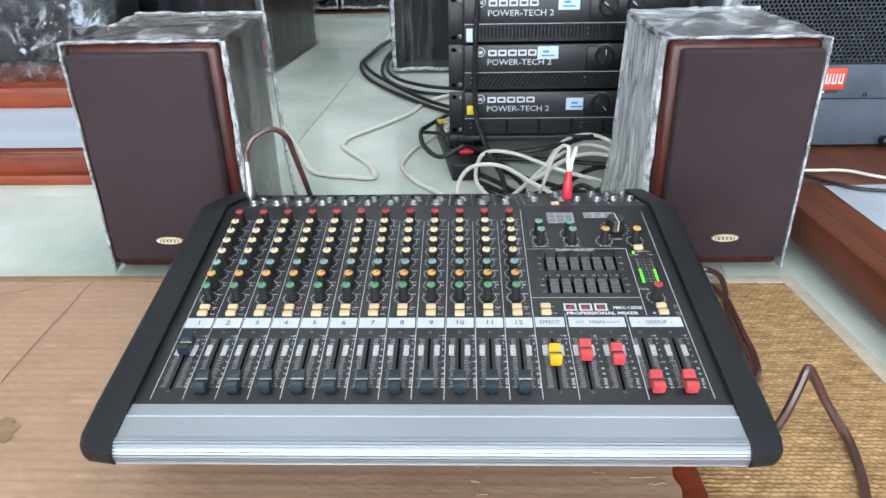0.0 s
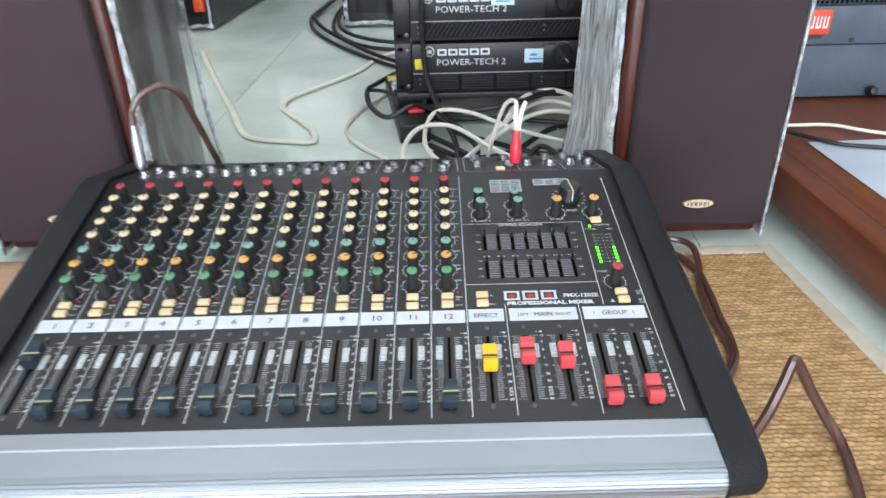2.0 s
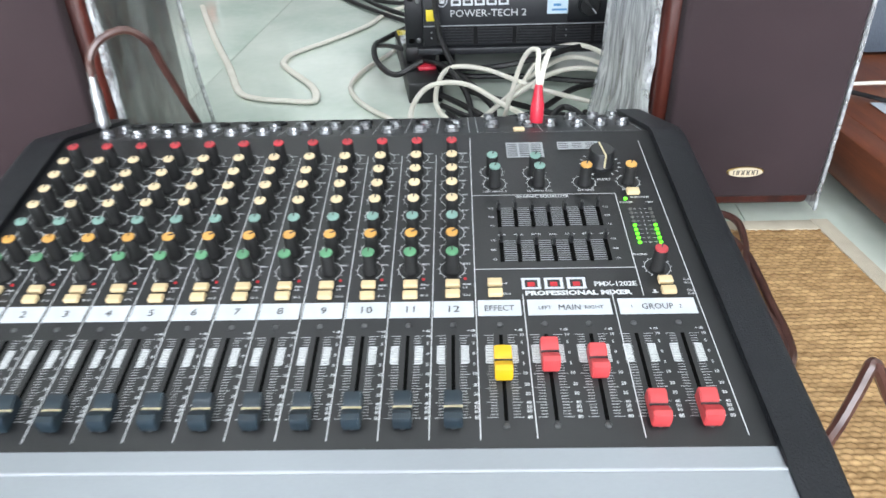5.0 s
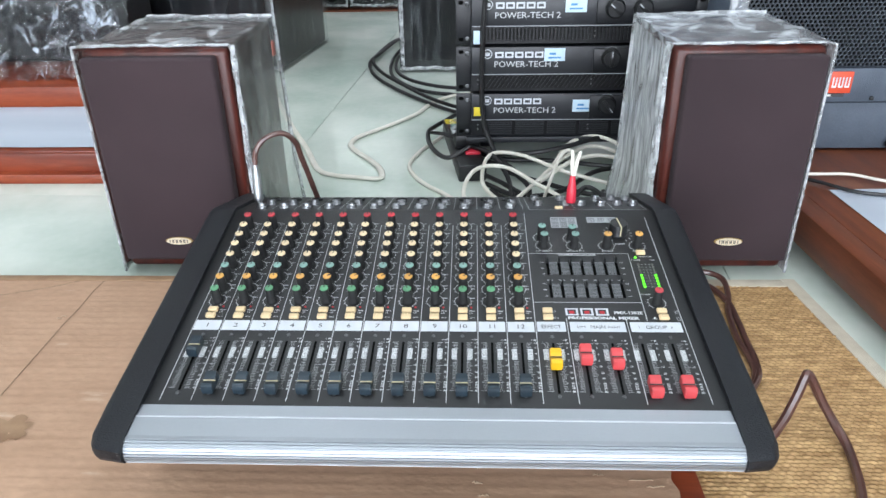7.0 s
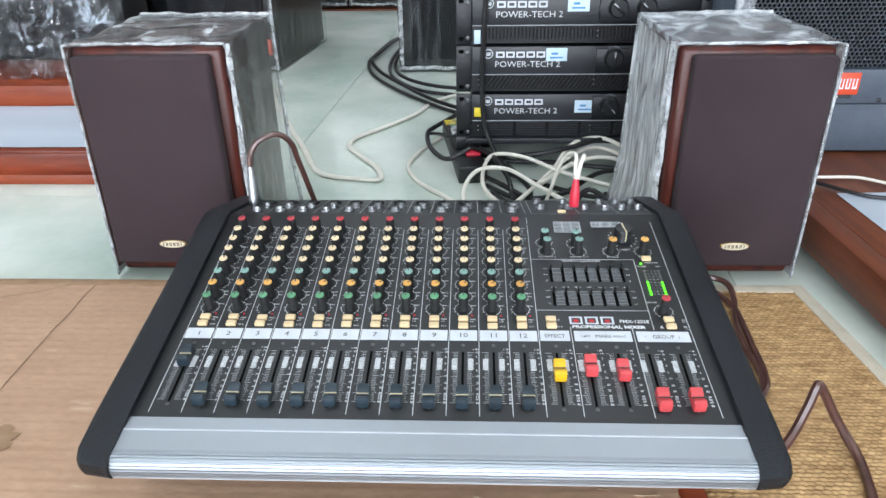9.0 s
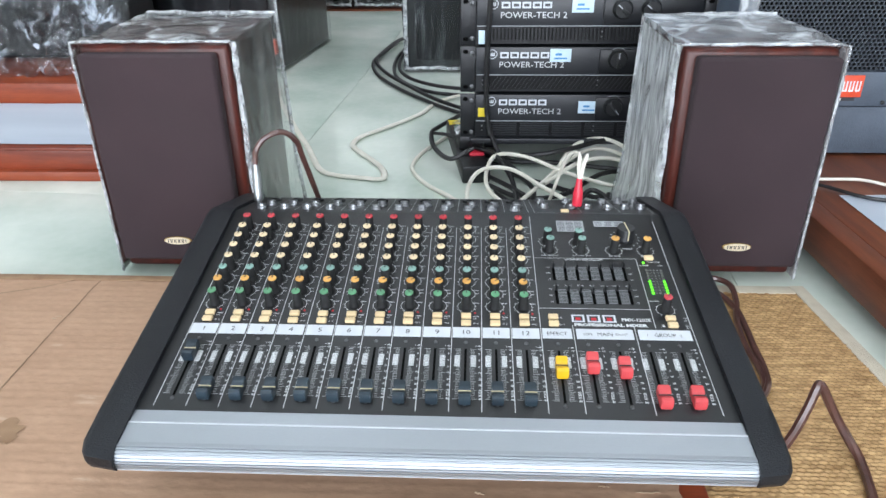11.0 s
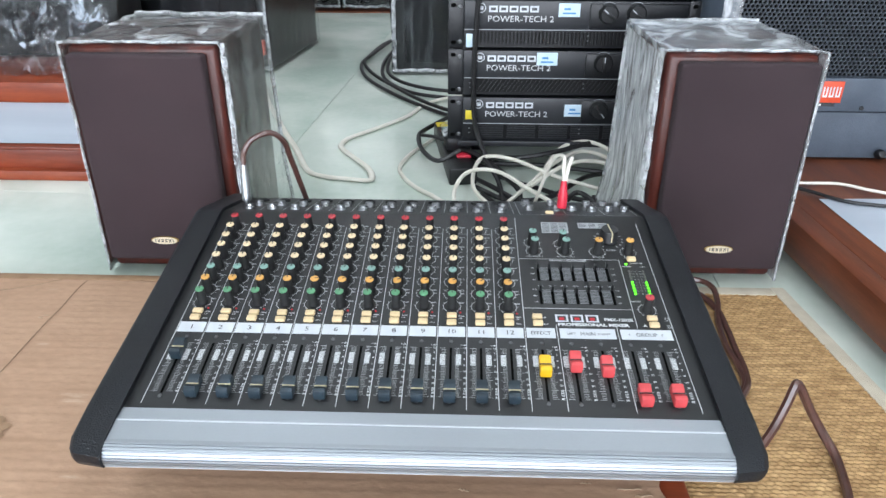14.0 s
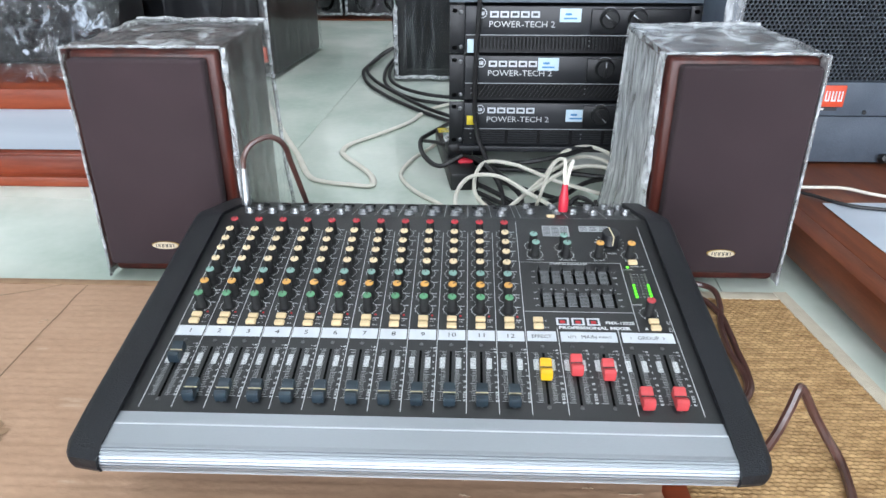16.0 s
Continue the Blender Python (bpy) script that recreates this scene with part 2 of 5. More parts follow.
def scuffed(m, dark, pale, size, streak=0.75):
    """Add long dirty streaks and short pale scratches along x to a material."""
    n, l = m.node_tree.nodes, m.node_tree.links
    b = n["Principled BSDF"]
    base = b.inputs["Base Color"].links[0].from_socket
    tc = n.new("ShaderNodeTexCoord")
    for tint, stretch, lo, hi, amount in ((dark, (0.7, 14, 1), 0.52, 0.74, streak), (pale, (2.0, 9, 1), 0.66, 0.74, 0.5), (dark, (1, 1.4, 1), 0.50, 0.80, 0.45)):
        mp = n.new("ShaderNodeMapping")
        mp.inputs["Scale"].default_value = stretch
        nz = n.new("ShaderNodeTexNoise")
        nz.inputs["Scale"].default_value, nz.inputs["Detail"].default_value = size, 6
        mr = n.new("ShaderNodeMapRange")
        mr.inputs[1].default_value, mr.inputs[2].default_value, mr.inputs[4].default_value = lo, hi, amount
        mx = n.new("ShaderNodeMix")
        mx.data_type = "RGBA"
        mx.inputs[7].default_value = (*tint, 1)
        l.new(tc.outputs["Object"], mp.inputs[0])
        l.new(mp.outputs[0], nz.inputs["Vector"])
        l.new(nz.outputs["Fac"], mr.inputs[0])
        l.new(mr.outputs[0], mx.inputs[0])
        l.new(base, mx.inputs[6])
        base = mx.outputs[2]
    l.new(base, b.inputs["Base Color"])


scuffed(M["board"], (0.31, 0.175, 0.10), (0.68, 0.52, 0.39), 7.0, 0.22)
scuffed(M["cheek"], (0.014, 0.015, 0.018), (0.035, 0.036, 0.04), 30.0)
scuffed(M["grille"], (0.046, 0.036, 0.038), (0.078, 0.062, 0.066), 9.0, 0.3)


# ---- mesh helpers ----
def empty(name, m=None, **tags):
    ob = new(name)
    ob.empty_display_size = 0.05
    if m is not None:
        ob.matrix_world = m
    return tagged(ob, **tags)


def part(name, bm, material, parent=None, label="", m=None, smooth=True):
    """Link a bmesh, or a mesh that other parts share, as one object under parent; m is its place in the parent's own axes."""
    if isinstance(bm, bmesh.types.BMesh):
        me = bpy.data.meshes.new(name)
        bm.to_mesh(me)
        bm.free()
        if smooth:
            me.shade_smooth()
            me.set_sharp_from_angle(angle=radians(35))
        me.materials.append(M[material])
    else:
        me = bm
    ob = new(name, me)
    if parent:
        ob.parent = parent
    if m is not None:
        ob.matrix_local = m
    if label:
        ob["label"] = label
    return ob


def box(x0, x1, y0, y1, z0, z1, bev=0.0, seg=2, bm=None):
    b = bmesh.new()
    bmesh.ops.create_cube(b, size=1, matrix=Matrix.Translation(((x0 + x1) / 2, (y0 + y1) / 2, (z0 + z1) / 2)) @ Matrix.Diagonal((x1 - x0, y1 - y0, z1 - z0, 1)))
    if bev:
        bmesh.ops.bevel(b, geom=b.edges[:], offset=bev, segments=seg, affect="EDGES", profile=0.5)
    return join(bm, b)


def join(bm, b):
    if bm is None:
        return b
    me = bpy.data.meshes.new("tmp")
    b.to_mesh(me)
    b.free()
    bm.from_mesh(me)
    bpy.data.meshes.remove(me)
    return bm


def lathe(profile, n=20, bm=None, m=None):
    """Turn (radius, height) pairs round the z axis."""
    b = bmesh.new()
    rings = []
    for r, h in profile:
        rings.append([b.verts.new((r * math.cos(2 * math.pi * i / n), r * math.sin(2 * math.pi * i / n), h)) for i in range(n)] if r > 1e-6 else [b.verts.new((0, 0, h))])
    for a, c in zip(rings, rings[1:]):
        for i in range(n):
            j = (i + 1) % n
            q = [a[i % len(a)], a[j % len(a)], c[j % len(c)], c[i % len(c)]]
            q = [v for k, v in enumerate(q) if v not in q[:k]]
            if len(q) > 2:
                b.faces.new(q)
    if m is not None:
        b.transform(m)
    bmesh.ops.recalc_face_normals(b, faces=b.faces)
    return join(bm, b)


def prism(profile, x0, x1, bm=None, bev=0.0, seg=2):
    """Extrude a (y, z) outline along x."""
    b = bmesh.new()
    a = [b.verts.new((x0, y, z)) for y, z in profile]
    c = [b.verts.new((x1, y, z)) for y, z in profile]
    n = len(profile)
    b.faces.new(a)
    b.faces.new(c[::-1])
    for i in range(n):
        b.faces.new((a[i], c[i], c[(i + 1) % n], a[(i + 1) % n]))
    bmesh.ops.recalc_face_normals(b, faces=b.faces)
    if bev:
        bmesh.ops.bevel(b, geom=b.edges[:], offset=bev, segments=seg, affect="EDGES", profile=0.5)
    return join(bm, b)


def smooth_line(pts, steps=8):
    p = [Vector(q) for q in pts]
    p = [2 * p[0] - p[1]] + p + [2 * p[-1] - p[-2]]
    out = []
    for i in range(1, len(p) - 2):
        for k in range(steps):
            t = k / steps
            out.append(0.5 * (2 * p[i] + (p[i + 1] - p[i - 1]) * t + (2 * p[i - 1] - 5 * p[i] + 4 * p[i + 1] - p[i + 2]) * t * t + (3 * p[i] - p[i - 1] - 3 * p[i + 1] + p[i + 2]) * t ** 3))
    return out + [p[-2]]


def tube(pts, r, n=8, steps=8, flat=1.0, bm=None):
    """Sweep a round, or flattened, section along a smooth line."""
    line = smooth_line(pts, steps) if steps > 1 else [Vector(q) for q in pts]
    b = bmesh.new()
    rings, side = [], None
    for i, p in enumerate(line):
        t = (line[min(i + 1, len(line) - 1)] - line[max(i - 1, 0)]).normalized()
        s = t.cross(Vector((0, 0, 1)))
        s = s.normalized() if s.length > 0.15 else (side or Vector((1, 0, 0)))
        s = (s - t * s.dot(t)).normalized()
        if side and s.dot(side) < 0:
            s = -s
        side, u = s, s.cross(t)
        rings.append([b.verts.new(p + (s * math.cos(2 * math.pi * k / n) + u * flat * math.sin(2 * math.pi * k / n)) * r) for k in range(n)])
    for a, c in zip(rings, rings[1:]):
        for k in range(n):
            b.faces.new((a[k], a[(k + 1) % n], c[(k + 1) % n], c[k]))
    b.faces.new(rings[0])
    b.faces.new(rings[-1][::-1])
    bmesh.ops.recalc_face_normals(b, faces=b.faces)
    return join(bm, b)


def quad(b, x0, x1, y0, y1, z=0.0):
    b.faces.new([b.verts.new(v) for v in ((x0, y0, z), (x1, y0, z), (x1, y1, z), (x0, y1, z))])


def stroke(b, x0, y0, x1, y1, w, z=0.0):
    d = Vector((x1 - x0, y1 - y0, 0)).normalized() * w / 2
    n = Vector((-d.y, d.x, 0))
    b.faces.new([b.verts.new(Vector(v) + o) for v, o in (((x0, y0, z), -n), ((x1, y1, z), -n), ((x1, y1, z), n), ((x0, y0, z), n))])


def arc(b, x, y, r, a0, a1, w, z=0.0, n=14):
    for i in range(n):
        p, q = radians(a0 + (a1 - a0) * i / n), radians(a0 + (a1 - a0) * (i + 1) / n)
        b.faces.new([b.verts.new((x + s * math.cos(k), y + s * math.sin(k), z)) for s, k in ((r - w / 2, p), (r + w / 2, p), (r + w / 2, q), (r - w / 2, q))])


TEXTS = {}


def letters(b, words, size, x, y, z=0.0, align="CENTER", sx=1.0, bold=0.0):
    """Add flat lettering in Blender's own font to a bmesh."""
    key = (words, bold)
    if key not in TEXTS:
        cu = bpy.data.curves.new("words", "FONT")
        cu.body, cu.align_x, cu.align_y, cu.resolution_u, cu.offset = words, "LEFT", "CENTER", 2, bold
        ob = bpy.data.objects.new("words", cu)
        scene.collection.objects.link(ob)
        bpy.context.view_layer.update()
        TEXTS[key] = bpy.data.meshes.new_from_object(ob.evaluated_get(bpy.context.evaluated_depsgraph_get()))
        bpy.data.objects.remove(ob)
    me = TEXTS[key]
    xs = [v.co.x for v in me.vertices] or [0]
    off = {"LEFT": min(xs), "CENTER": (min(xs) + max(xs)) / 2, "RIGHT": max(xs)}[align]
    t = me.copy()
    t.transform(Matrix.Translation((x, y, z)) @ Matrix.Diagonal((size * sx, size, 1, 1)) @ Matrix.Translation((-off, 0, 0)))
    b.from_mesh(t)
    bpy.data.meshes.remove(t)


def film_sheet(rows, amp=0.004, freq=18.0, seed=0.0, bm=None, zs=1.0, sharp=1.0):
    """A wrinkled sheet from a grid of points (rows of equal length), pushed along its normals by ridged noise."""
    b = bmesh.new()
    g = [[b.verts.new(p) for p in r] for r in rows]
    for r, s in zip(g, g[1:]):
        for i in range(len(r) - 1):
            b.faces.new((r[i], r[i + 1], s[i + 1], s[i]))
    b.normal_update()
    moves = []
    for v in b.verts:
        p = Vector((v.co.x, v.co.y, v.co.z * zs)) * freq + Vector((seed, seed * 0.7, 0))
        h = (1 - abs(noise.noise(p))) ** sharp * 2 - 1 + 0.5 * ((1 - abs(noise.noise(p * 2.3))) ** sharp * 2 - 1)
        moves.append(v.normal * amp * (h - 0.4))
    for v, d in zip(b.verts, moves):
        v.co += d
    return join(bm, b)


def mesh_of(b, name, material):
    me = bpy.data.meshes.new(name)
    b.to_mesh(me)
    b.free()
    me.materials.append(M[material])
    return me


def lerp(a, b, t):
    return a + (b - a) * t


# ---- the room ----
RX0, RX1, RY0, RY1, RZ = -2.6, 2.6, -4.8, 4.2, 2.8
ground = part("floor_base", box(RX0 - 0.2, RX1 + 0.2, RY0 - 0.2, RY1 + 0.2, -0.2, -0.004), "grout")
tagged(ground, "grey grout bed under the polished floor tiles", "floor", kind="structure")
# Walls and ceiling stay out of view; added to enclose and bounce the light.
for name, dims in (("wall_north", (RX0 - 0.2, RX1 + 0.2, RY1, RY1 + 0.2, 0, RZ)), ("wall_west", (RX0 - 0.2, RX0, RY0, RY1, 0, RZ)), ("wall_east", (RX1, RX1 + 0.2, RY0, RY1, 0, RZ))):
    tagged(part(name, box(*dims), "plaster"), "unseen white wall added to close the room", "wall", kind="structure")
# Unseen front wall, added with a gap for the assumed daylight lamp.
south = box(RX0 - 0.2, -2.45, RY0 - 0.2, RY0, 0, RZ)
for d in ((2.45, RX1 + 0.2, RY0 - 0.2, RY0, 0, RZ), (-2.45, 2.45, RY0 - 0.2, RY0, 2.6, RZ)):
    box(*d, bm=south)
tagged(part("wall_south", south, "plaster"), "unseen white wall added round the assumed front opening", "wall", kind="structure")
tagged(part("ceiling", box(RX0 - 0.2, RX1 + 0.2, RY0 - 0.2, RY1 + 0.2, RZ, RZ + 0.15), "plaster"), "unseen white ceiling added to close the room", "ceiling", kind="structure")
# Invented battens above the added fill lamps, never in view.
for tx, ty in ADDED_TUBES:
    lamp = empty("added_ceiling_light", pose(tx, ty, 2.7), label="unseen white batten added on the ceiling for the overhead fill", category="light", group="ceiling lights")
    part("batten", box(-0.05, 0.05, -0.62, 0.62, 0.03, 0.1, 0.005), "white", lamp)

# ---- floor things: straw mat, wooden board, cardboard ----
MAT_T = 0.004
straw_mat = empty("straw_mat", pose(0, 0, 0), label="woven straw mat with a cream cloth edge on the tiles", category="mat")


def mat_edge(y):
    """The mat's outer side, which runs slightly askew."""
    return 0.503 + (1.039 - y) * 0.092


def mat_weave():
    xs, ys = np.arange(0.20, 0.60, 0.0014), np.arange(0.46, 1.022, 0.0011)
    X, Y = np.meshgrid(xs, ys)
    X = np.minimum(X, 0.486 + (1.039 - Y) * 0.092)
    row = Y / 0.0054 + 0.10 * np.sin(X * 22) * np.sin(Y * 17)
    k = np.floor(row)
    u = X / 0.0082 + 0.5 * (k % 2) + 0.14 * np.sin(k * 12.9898) + 0.35 * (row - k) + 0.08 * np.sin(X * 130 + k * 2.3)
    hump = np.sqrt(np.clip(np.sin(np.pi * (row - k)), 0, 1)) * (0.10 + 0.90 * np.abs(np.sin(np.pi * u)) ** 0.45)
    Z = MAT_T - 0.001 + (0.0022 + 0.0006 * np.sin(k * 7.1 + np.floor(u) * 3.7)) * hump + 0.0006 * np.sin(X * 31) * np.sin(Y * 23)
    ny, nx = X.shape
    co = np.stack([X, Y, Z], -1).reshape(-1, 3)
    i = np.arange(ny * nx).reshape(ny, nx)
    f = np.stack([i[:-1, :-1], i[:-1, 1:], i[1:, 1:], i[1:, :-1]], -1).reshape(-1, 4)
    me = bpy.data.meshes.new("weave")
    me.from_pydata(co.tolist(), [], f.tolist())
    me.materials.append(M["straw"])
    me.shade_smooth()
    return me


weave = part("weave", mat_weave(), "straw", straw_mat, "close woven straw strands")
weave["kind"] = "stuff"
part("backing", prism([(0.15, 0.0), (1.02, 0.0), (1.02, MAT_T - 0.001), (0.15, MAT_T - 0.001)], -1.0, 0.482), "straw", straw_mat)
rim = bmesh.new()
for a, c in ((-1.0, 0.503),):
    box(a, c, 1.019, 1.0385, 0.0, MAT_T + 0.0012, 0.001, bm=rim)
part("cloth_binding", rim, "cloth_edge", straw_mat, "cream cotton binding")
rim = bmesh.new()
v = [rim.verts.new(p) for y in (0.15, 1.039) for p in ((mat_edge(y) - 0.0185, y, 0), (mat_edge(y), y, 0))]
rim.faces.new((v[0], v[1], v[3], v[2]))
e = bmesh.ops.extrude_face_region(rim, geom=rim.faces[:])
for q in e["geom"]:
    if isinstance(q, bmesh.types.BMVert):
        q.co.z = MAT_T + 0.0016
bmesh.ops.recalc_face_normals(rim, faces=rim.faces)
part("cloth_binding", rim, "cloth_edge", straw_mat, "cream cotton binding")

CARD_Z = 0.024
plank = part("wooden_board", box(-0.95, 0.252, 0.25, 0.985, MAT_T, 0.018, 0.003), "redwood2")
tagged(plank, "red-brown wooden board lying on the straw mat", "board")


def cardboard():
    """A flattened carton: a thick corrugated sheet whose face dips along its flutes and creases."""
    xs, ys = np.arange(-1.1, 0.2276, 0.0125), np.arange(0.2, 1.0101, 0.0045)
    b = bmesh.new()
    g = []
    for y in ys:
        r = []
        for x in xs:
            z = CARD_Z + 0.00030 * math.sin(y * 2 * math.pi / 0.0135) + 0.0016 * noise.noise((x * 3, y * 5, 0)) + 0.0008 * noise.noise((x * 9, y * 26, 4))
            crease = abs(x + 0.495) if y < 1.0 else 1
            z -= 0.0018 * max(0, 1 - crease / 0.006)
            xx = x + (0.006 * noise.noise((y * 60, 2, 0)) if x > 0.218 else 0)
            r.append(b.verts.new((xx, y, z)))
        g.append(r)
    for r, s in zip(g, g[1:]):
        for i in range(len(r) - 1):
            b.faces.new((r[i], r[i + 1], s[i + 1], s[i]))
    e = bmesh.ops.extrude_edge_only(b, edges=[q for q in b.edges if q.is_boundary])
    for q in e["geom"]:
        if isinstance(q, bmesh.types.BMVert):
            q.co.z = 0.0185
    bmesh.ops.recalc_face_normals(b, faces=b.faces)
    return b


carton = part("cardboard_sheet", cardboard(), "board")
tagged(carton, "creased brown corrugated cardboard sheet on the board", "cardboard")
spot = bmesh.new()
for cx, cy, r in ((-0.449, 0.696, 0.010), (-0.443, 0.684, 0.014), (-0.437, 0.671, 0.009), (-0.455, 0.668, 0.012), (-0.464, 0.685, 0.015)):
    ring = [spot.verts.new((cx + r * (1 + 0.75 * noise.noise((cx * 50 + math.cos(k * 0.4), math.sin(k * 0.4), 1))) * math.cos(k * 0.4), cy + 0.8 * r * (1 + 0.75 * noise.noise((math.cos(k * 0.4), cy * 50 + math.sin(k * 0.4), 2))) * math.sin(k * 0.4), CARD_Z + 0.002 + 0.0002 * cx)) for k in range(16)]
    spot.faces.new(ring)
part("damp_stain", spot, "stain", carton, "dark damp stain")
for k, (x, y, ln) in enumerate(((-0.509, 0.898, 0.007), (-0.512, 0.893, 0.006), (0.038, 0.634, 0.006), (0.036, 0.616, 0.009), (0.041, 0.600, 0.010), (0.183, 0.622, 0.022), (0.150, 0.628, 0.010), (0.198, 0.614, 0.016))):
    fl = tube([(x + ln * q / 6, y + 0.0022 * noise.noise((q * 1.7, k, 3)), CARD_Z + 0.0012 + 0.0006 * (q % 2)) for q in range(7)], 0.0009, 6, 3, 0.5)
    part("torn_flap", fl, "paper_tear", carton)
# Groove shade drawn as thin dark tubes, as the grid is too coarse.
for pts, r in (([(-0.494, 1.004, 0), (-0.497, 0.964, 0), (-0.495, 0.917, 0), (-0.496, 0.885, 0), (-0.495, 0.841, 0), (-0.493, 0.763, 0), (-0.492, 0.68, 0)], 0.0007), ([(-0.66, 0.940, 0), (-0.595, 0.962, 0), (-0.558, 0.977, 0), (-0.527, 0.995, 0), (-0.498, 1.003, 0)], 0.0006)):
    part("crease", tube([(x, y, CARD_Z + 0.0012) for x, y, z in pts], r, 6, 8, 0.6), "crease_shade", carton, "thin dark line painting the shade in a crease")
part("tape_edge", box(-1.05, 0.2, 0.992, 1.006, CARD_Z + 0.0012, CARD_Z + 0.0022, 0.0004), "stain", carton, "darker folded back edge")


# ---- mixing console ----
PY, PZ, SLOPE = 0.61, 0.128, math.atan(0.165)
TOPV = (0.902 - PY) / math.cos(SLOPE)
P = pose(0, PY, PZ, math.degrees(SLOPE))
J = pose(0, 0.902, PZ + 0.165 * (0.902 - PY), -15.0)
JLEN = 0.118
PITCH, LEFT = 0.02798, -0.2390
console = empty("mixing_console", pose(0, 0, 0), label="black twelve-channel mixing console with an aluminium armrest, on cardboard", category="mixing console")


def on(x, y, h=0.0):
    """A place on the main panel above the ground point (x, y)."""
    return P @ Matrix.Translation((x, (y - PY) / math.cos(SLOPE), h))


def V(y):
    return (y - PY) / math.cos(SLOPE)


zb = PZ + 0.165 * (0.902 - PY)
ye, ze = 0.902 + JLEN * math.cos(radians(15)), zb - JLEN * math.sin(radians(15))
part("chassis", prism([(0.602, 0.122), (0.902, zb - 0.004), (ye, ze - 0.004), (ye, 0.045), (ye - 0.02, 0.03), (0.68, 0.03), (0.60, 0.098)], -0.256, 0.2565), "body", console, "black steel underside")
part("main_panel", box(-0.2555, 0.2560, V(0.600), TOPV, -0.003, 0.0, 0.0006), "panel", console, m=P)
part("jack_panel", box(-0.2555, 0.2560, 0.0, JLEN, -0.003, 0.0, 0.0006), "panel", console, m=J)
for x0, x1 in ((-0.2850, -0.2520), (0.2535, 0.2832)):
    c = prism([(0.551, 0.1175), (0.565, 0.1245), (0.600, 0.1310), (0.892, zb + 0.0035), (0.905, zb + 0.0035), (ye + 0.006, ze + 0.003), (ye + 0.006, 0.05), (ye - 0.02, 0.024), (0.70, 0.024), (0.61, 0.092), (0.566, 0.1000), (0.554, 0.1035), (0.550, 0.110)], x0, x1)
    es = [q for q in c.edges if abs(q.verts[0].co.x - q.verts[1].co.x) < 1e-5 and abs(q.verts[0].co.x - (x0 if x0 < 0 else x1)) < 1e-5]
    bmesh.ops.bevel(c, geom=es, offset=0.009, segments=4, affect="EDGES", profile=0.5)
    for v in c.verts:
        if v.co.y < 0.578:
            edge = abs(v.co.x - (-0.2520 if x0 < 0 else 0.2535)) / 0.028
            v.co.y += 0.016 * max(0, edge - 0.25) ** 2.2 * max(0, (0.578 - v.co.y) / 0.03)
            v.co.x += (0.002 if x0 < 0 else -0.003) * edge * ((0.578 - v.co.y) / 0.03) ** 2
    if x0 > 0:
        for v in c.verts:
            v.co.x -= 0.0150 * max(0.0, v.co.y - 0.60)
    part("end_cheek", c, "cheek", console, "black moulded end cheek")
# armrest: a flat slope, then a ribbed nose
prof = [(0.6005, 0.1275), (0.5865, 0.1255), (0.5855, 0.1262), (0.567, 0.1228)]
for i in range(13):
    a = radians(80 - i * 13.5)
    for k, rr in ((0, 0.0125), (0.4, 0.0125), (0.55, 0.0113), (0.9, 0.0113)):
        aa = a - radians(13.5) * k
        prof.append((0.5655 - rr * 0.95 * math.cos(aa), 0.1105 + rr * math.sin(aa)))
prof += [(0.5655, 0.0985), (0.575, 0.097), (0.602, 0.115)]
part("armrest", prism(prof, -0.2558, 0.2563), "alu", console, "brushed aluminium armrest with a ribbed nose", smooth=False)
part("armrest_line", box(-0.2555, 0.256, 0.5862, 0.5875, 0.1257, 0.1266), "label", console)
for x, y in ((-0.2, 0.72), (0.2, 0.72), (-0.2, 0.98), (0.2, 0.98)):
    part("rubber_foot", lathe([(0, 0), (0.011, 0), (0.012, 0.007), (0, 0.007)], 16), "dark", console, m=pose(x, y, CARD_Z))

# shared small meshes
KN = mesh_of(lathe([(0, 0), (0.0054, 0.0), (0.0052, 0.003), (0.0047, 0.0045), (0.0044, 0.0162), (0.0041, 0.0170), (0, 0.0170)], 18), "knob", "knob")
KN.shade_smooth()
KN.set_sharp_from_angle(angle=radians(35))


def cap_mesh(material):
    b = lathe([(0.0042, 0.0166), (0.0043, 0.0176), (0.0039, 0.0181), (0, 0.0181)], 16)
    me = bpy.data.meshes.new("cap")
    b.to_mesh(me)
    b.free()
    me.materials.append(M[material])
    return me


CAPS = {k: cap_mesh(k) for k in ("capred", "capcream", "capaqua", "caporange", "capgreen")}
b = bmesh.new()
box(-0.00045, 0.00045, 0.0002, 0.0043, 0.0180, 0.0185, bm=b)
PTR = bpy.data.meshes.new("pointer")
b.to_mesh(PTR)
b.free()
PTR.materials.append(M["ink"])


def add_knob(x, y, cap, turn=0.0):
    k = part("knob", KN, "knob", console, m=on(x, y) @ pose(0, 0, 0, 0, 0, turn))
    part("cap", CAPS[cap], cap, k)
    part("pointer", PTR, "ink", k)
    return k


bb = box(-0.0048, 0.0048, -0.0031, 0.0031, 0.0, 0.0036, 0.0007, 1)
BTN = bpy.data.meshes.new("button")
bb.to_mesh(BTN)
bb.free()
BTN.materials.append(M["button"])

FPROF = [(-0.0112, 0.001), (-0.0118, 0.006), (-0.0105, 0.0098), (-0.0075, 0.0112), (-0.0035, 0.0098), (-0.0006, 0.0074), (0.0006, 0.0074), (0.0022, 0.0092), (0.0060, 0.0100), (0.0100, 0.0104), (0.0112, 0.0088), (0.0112, 0.001)]


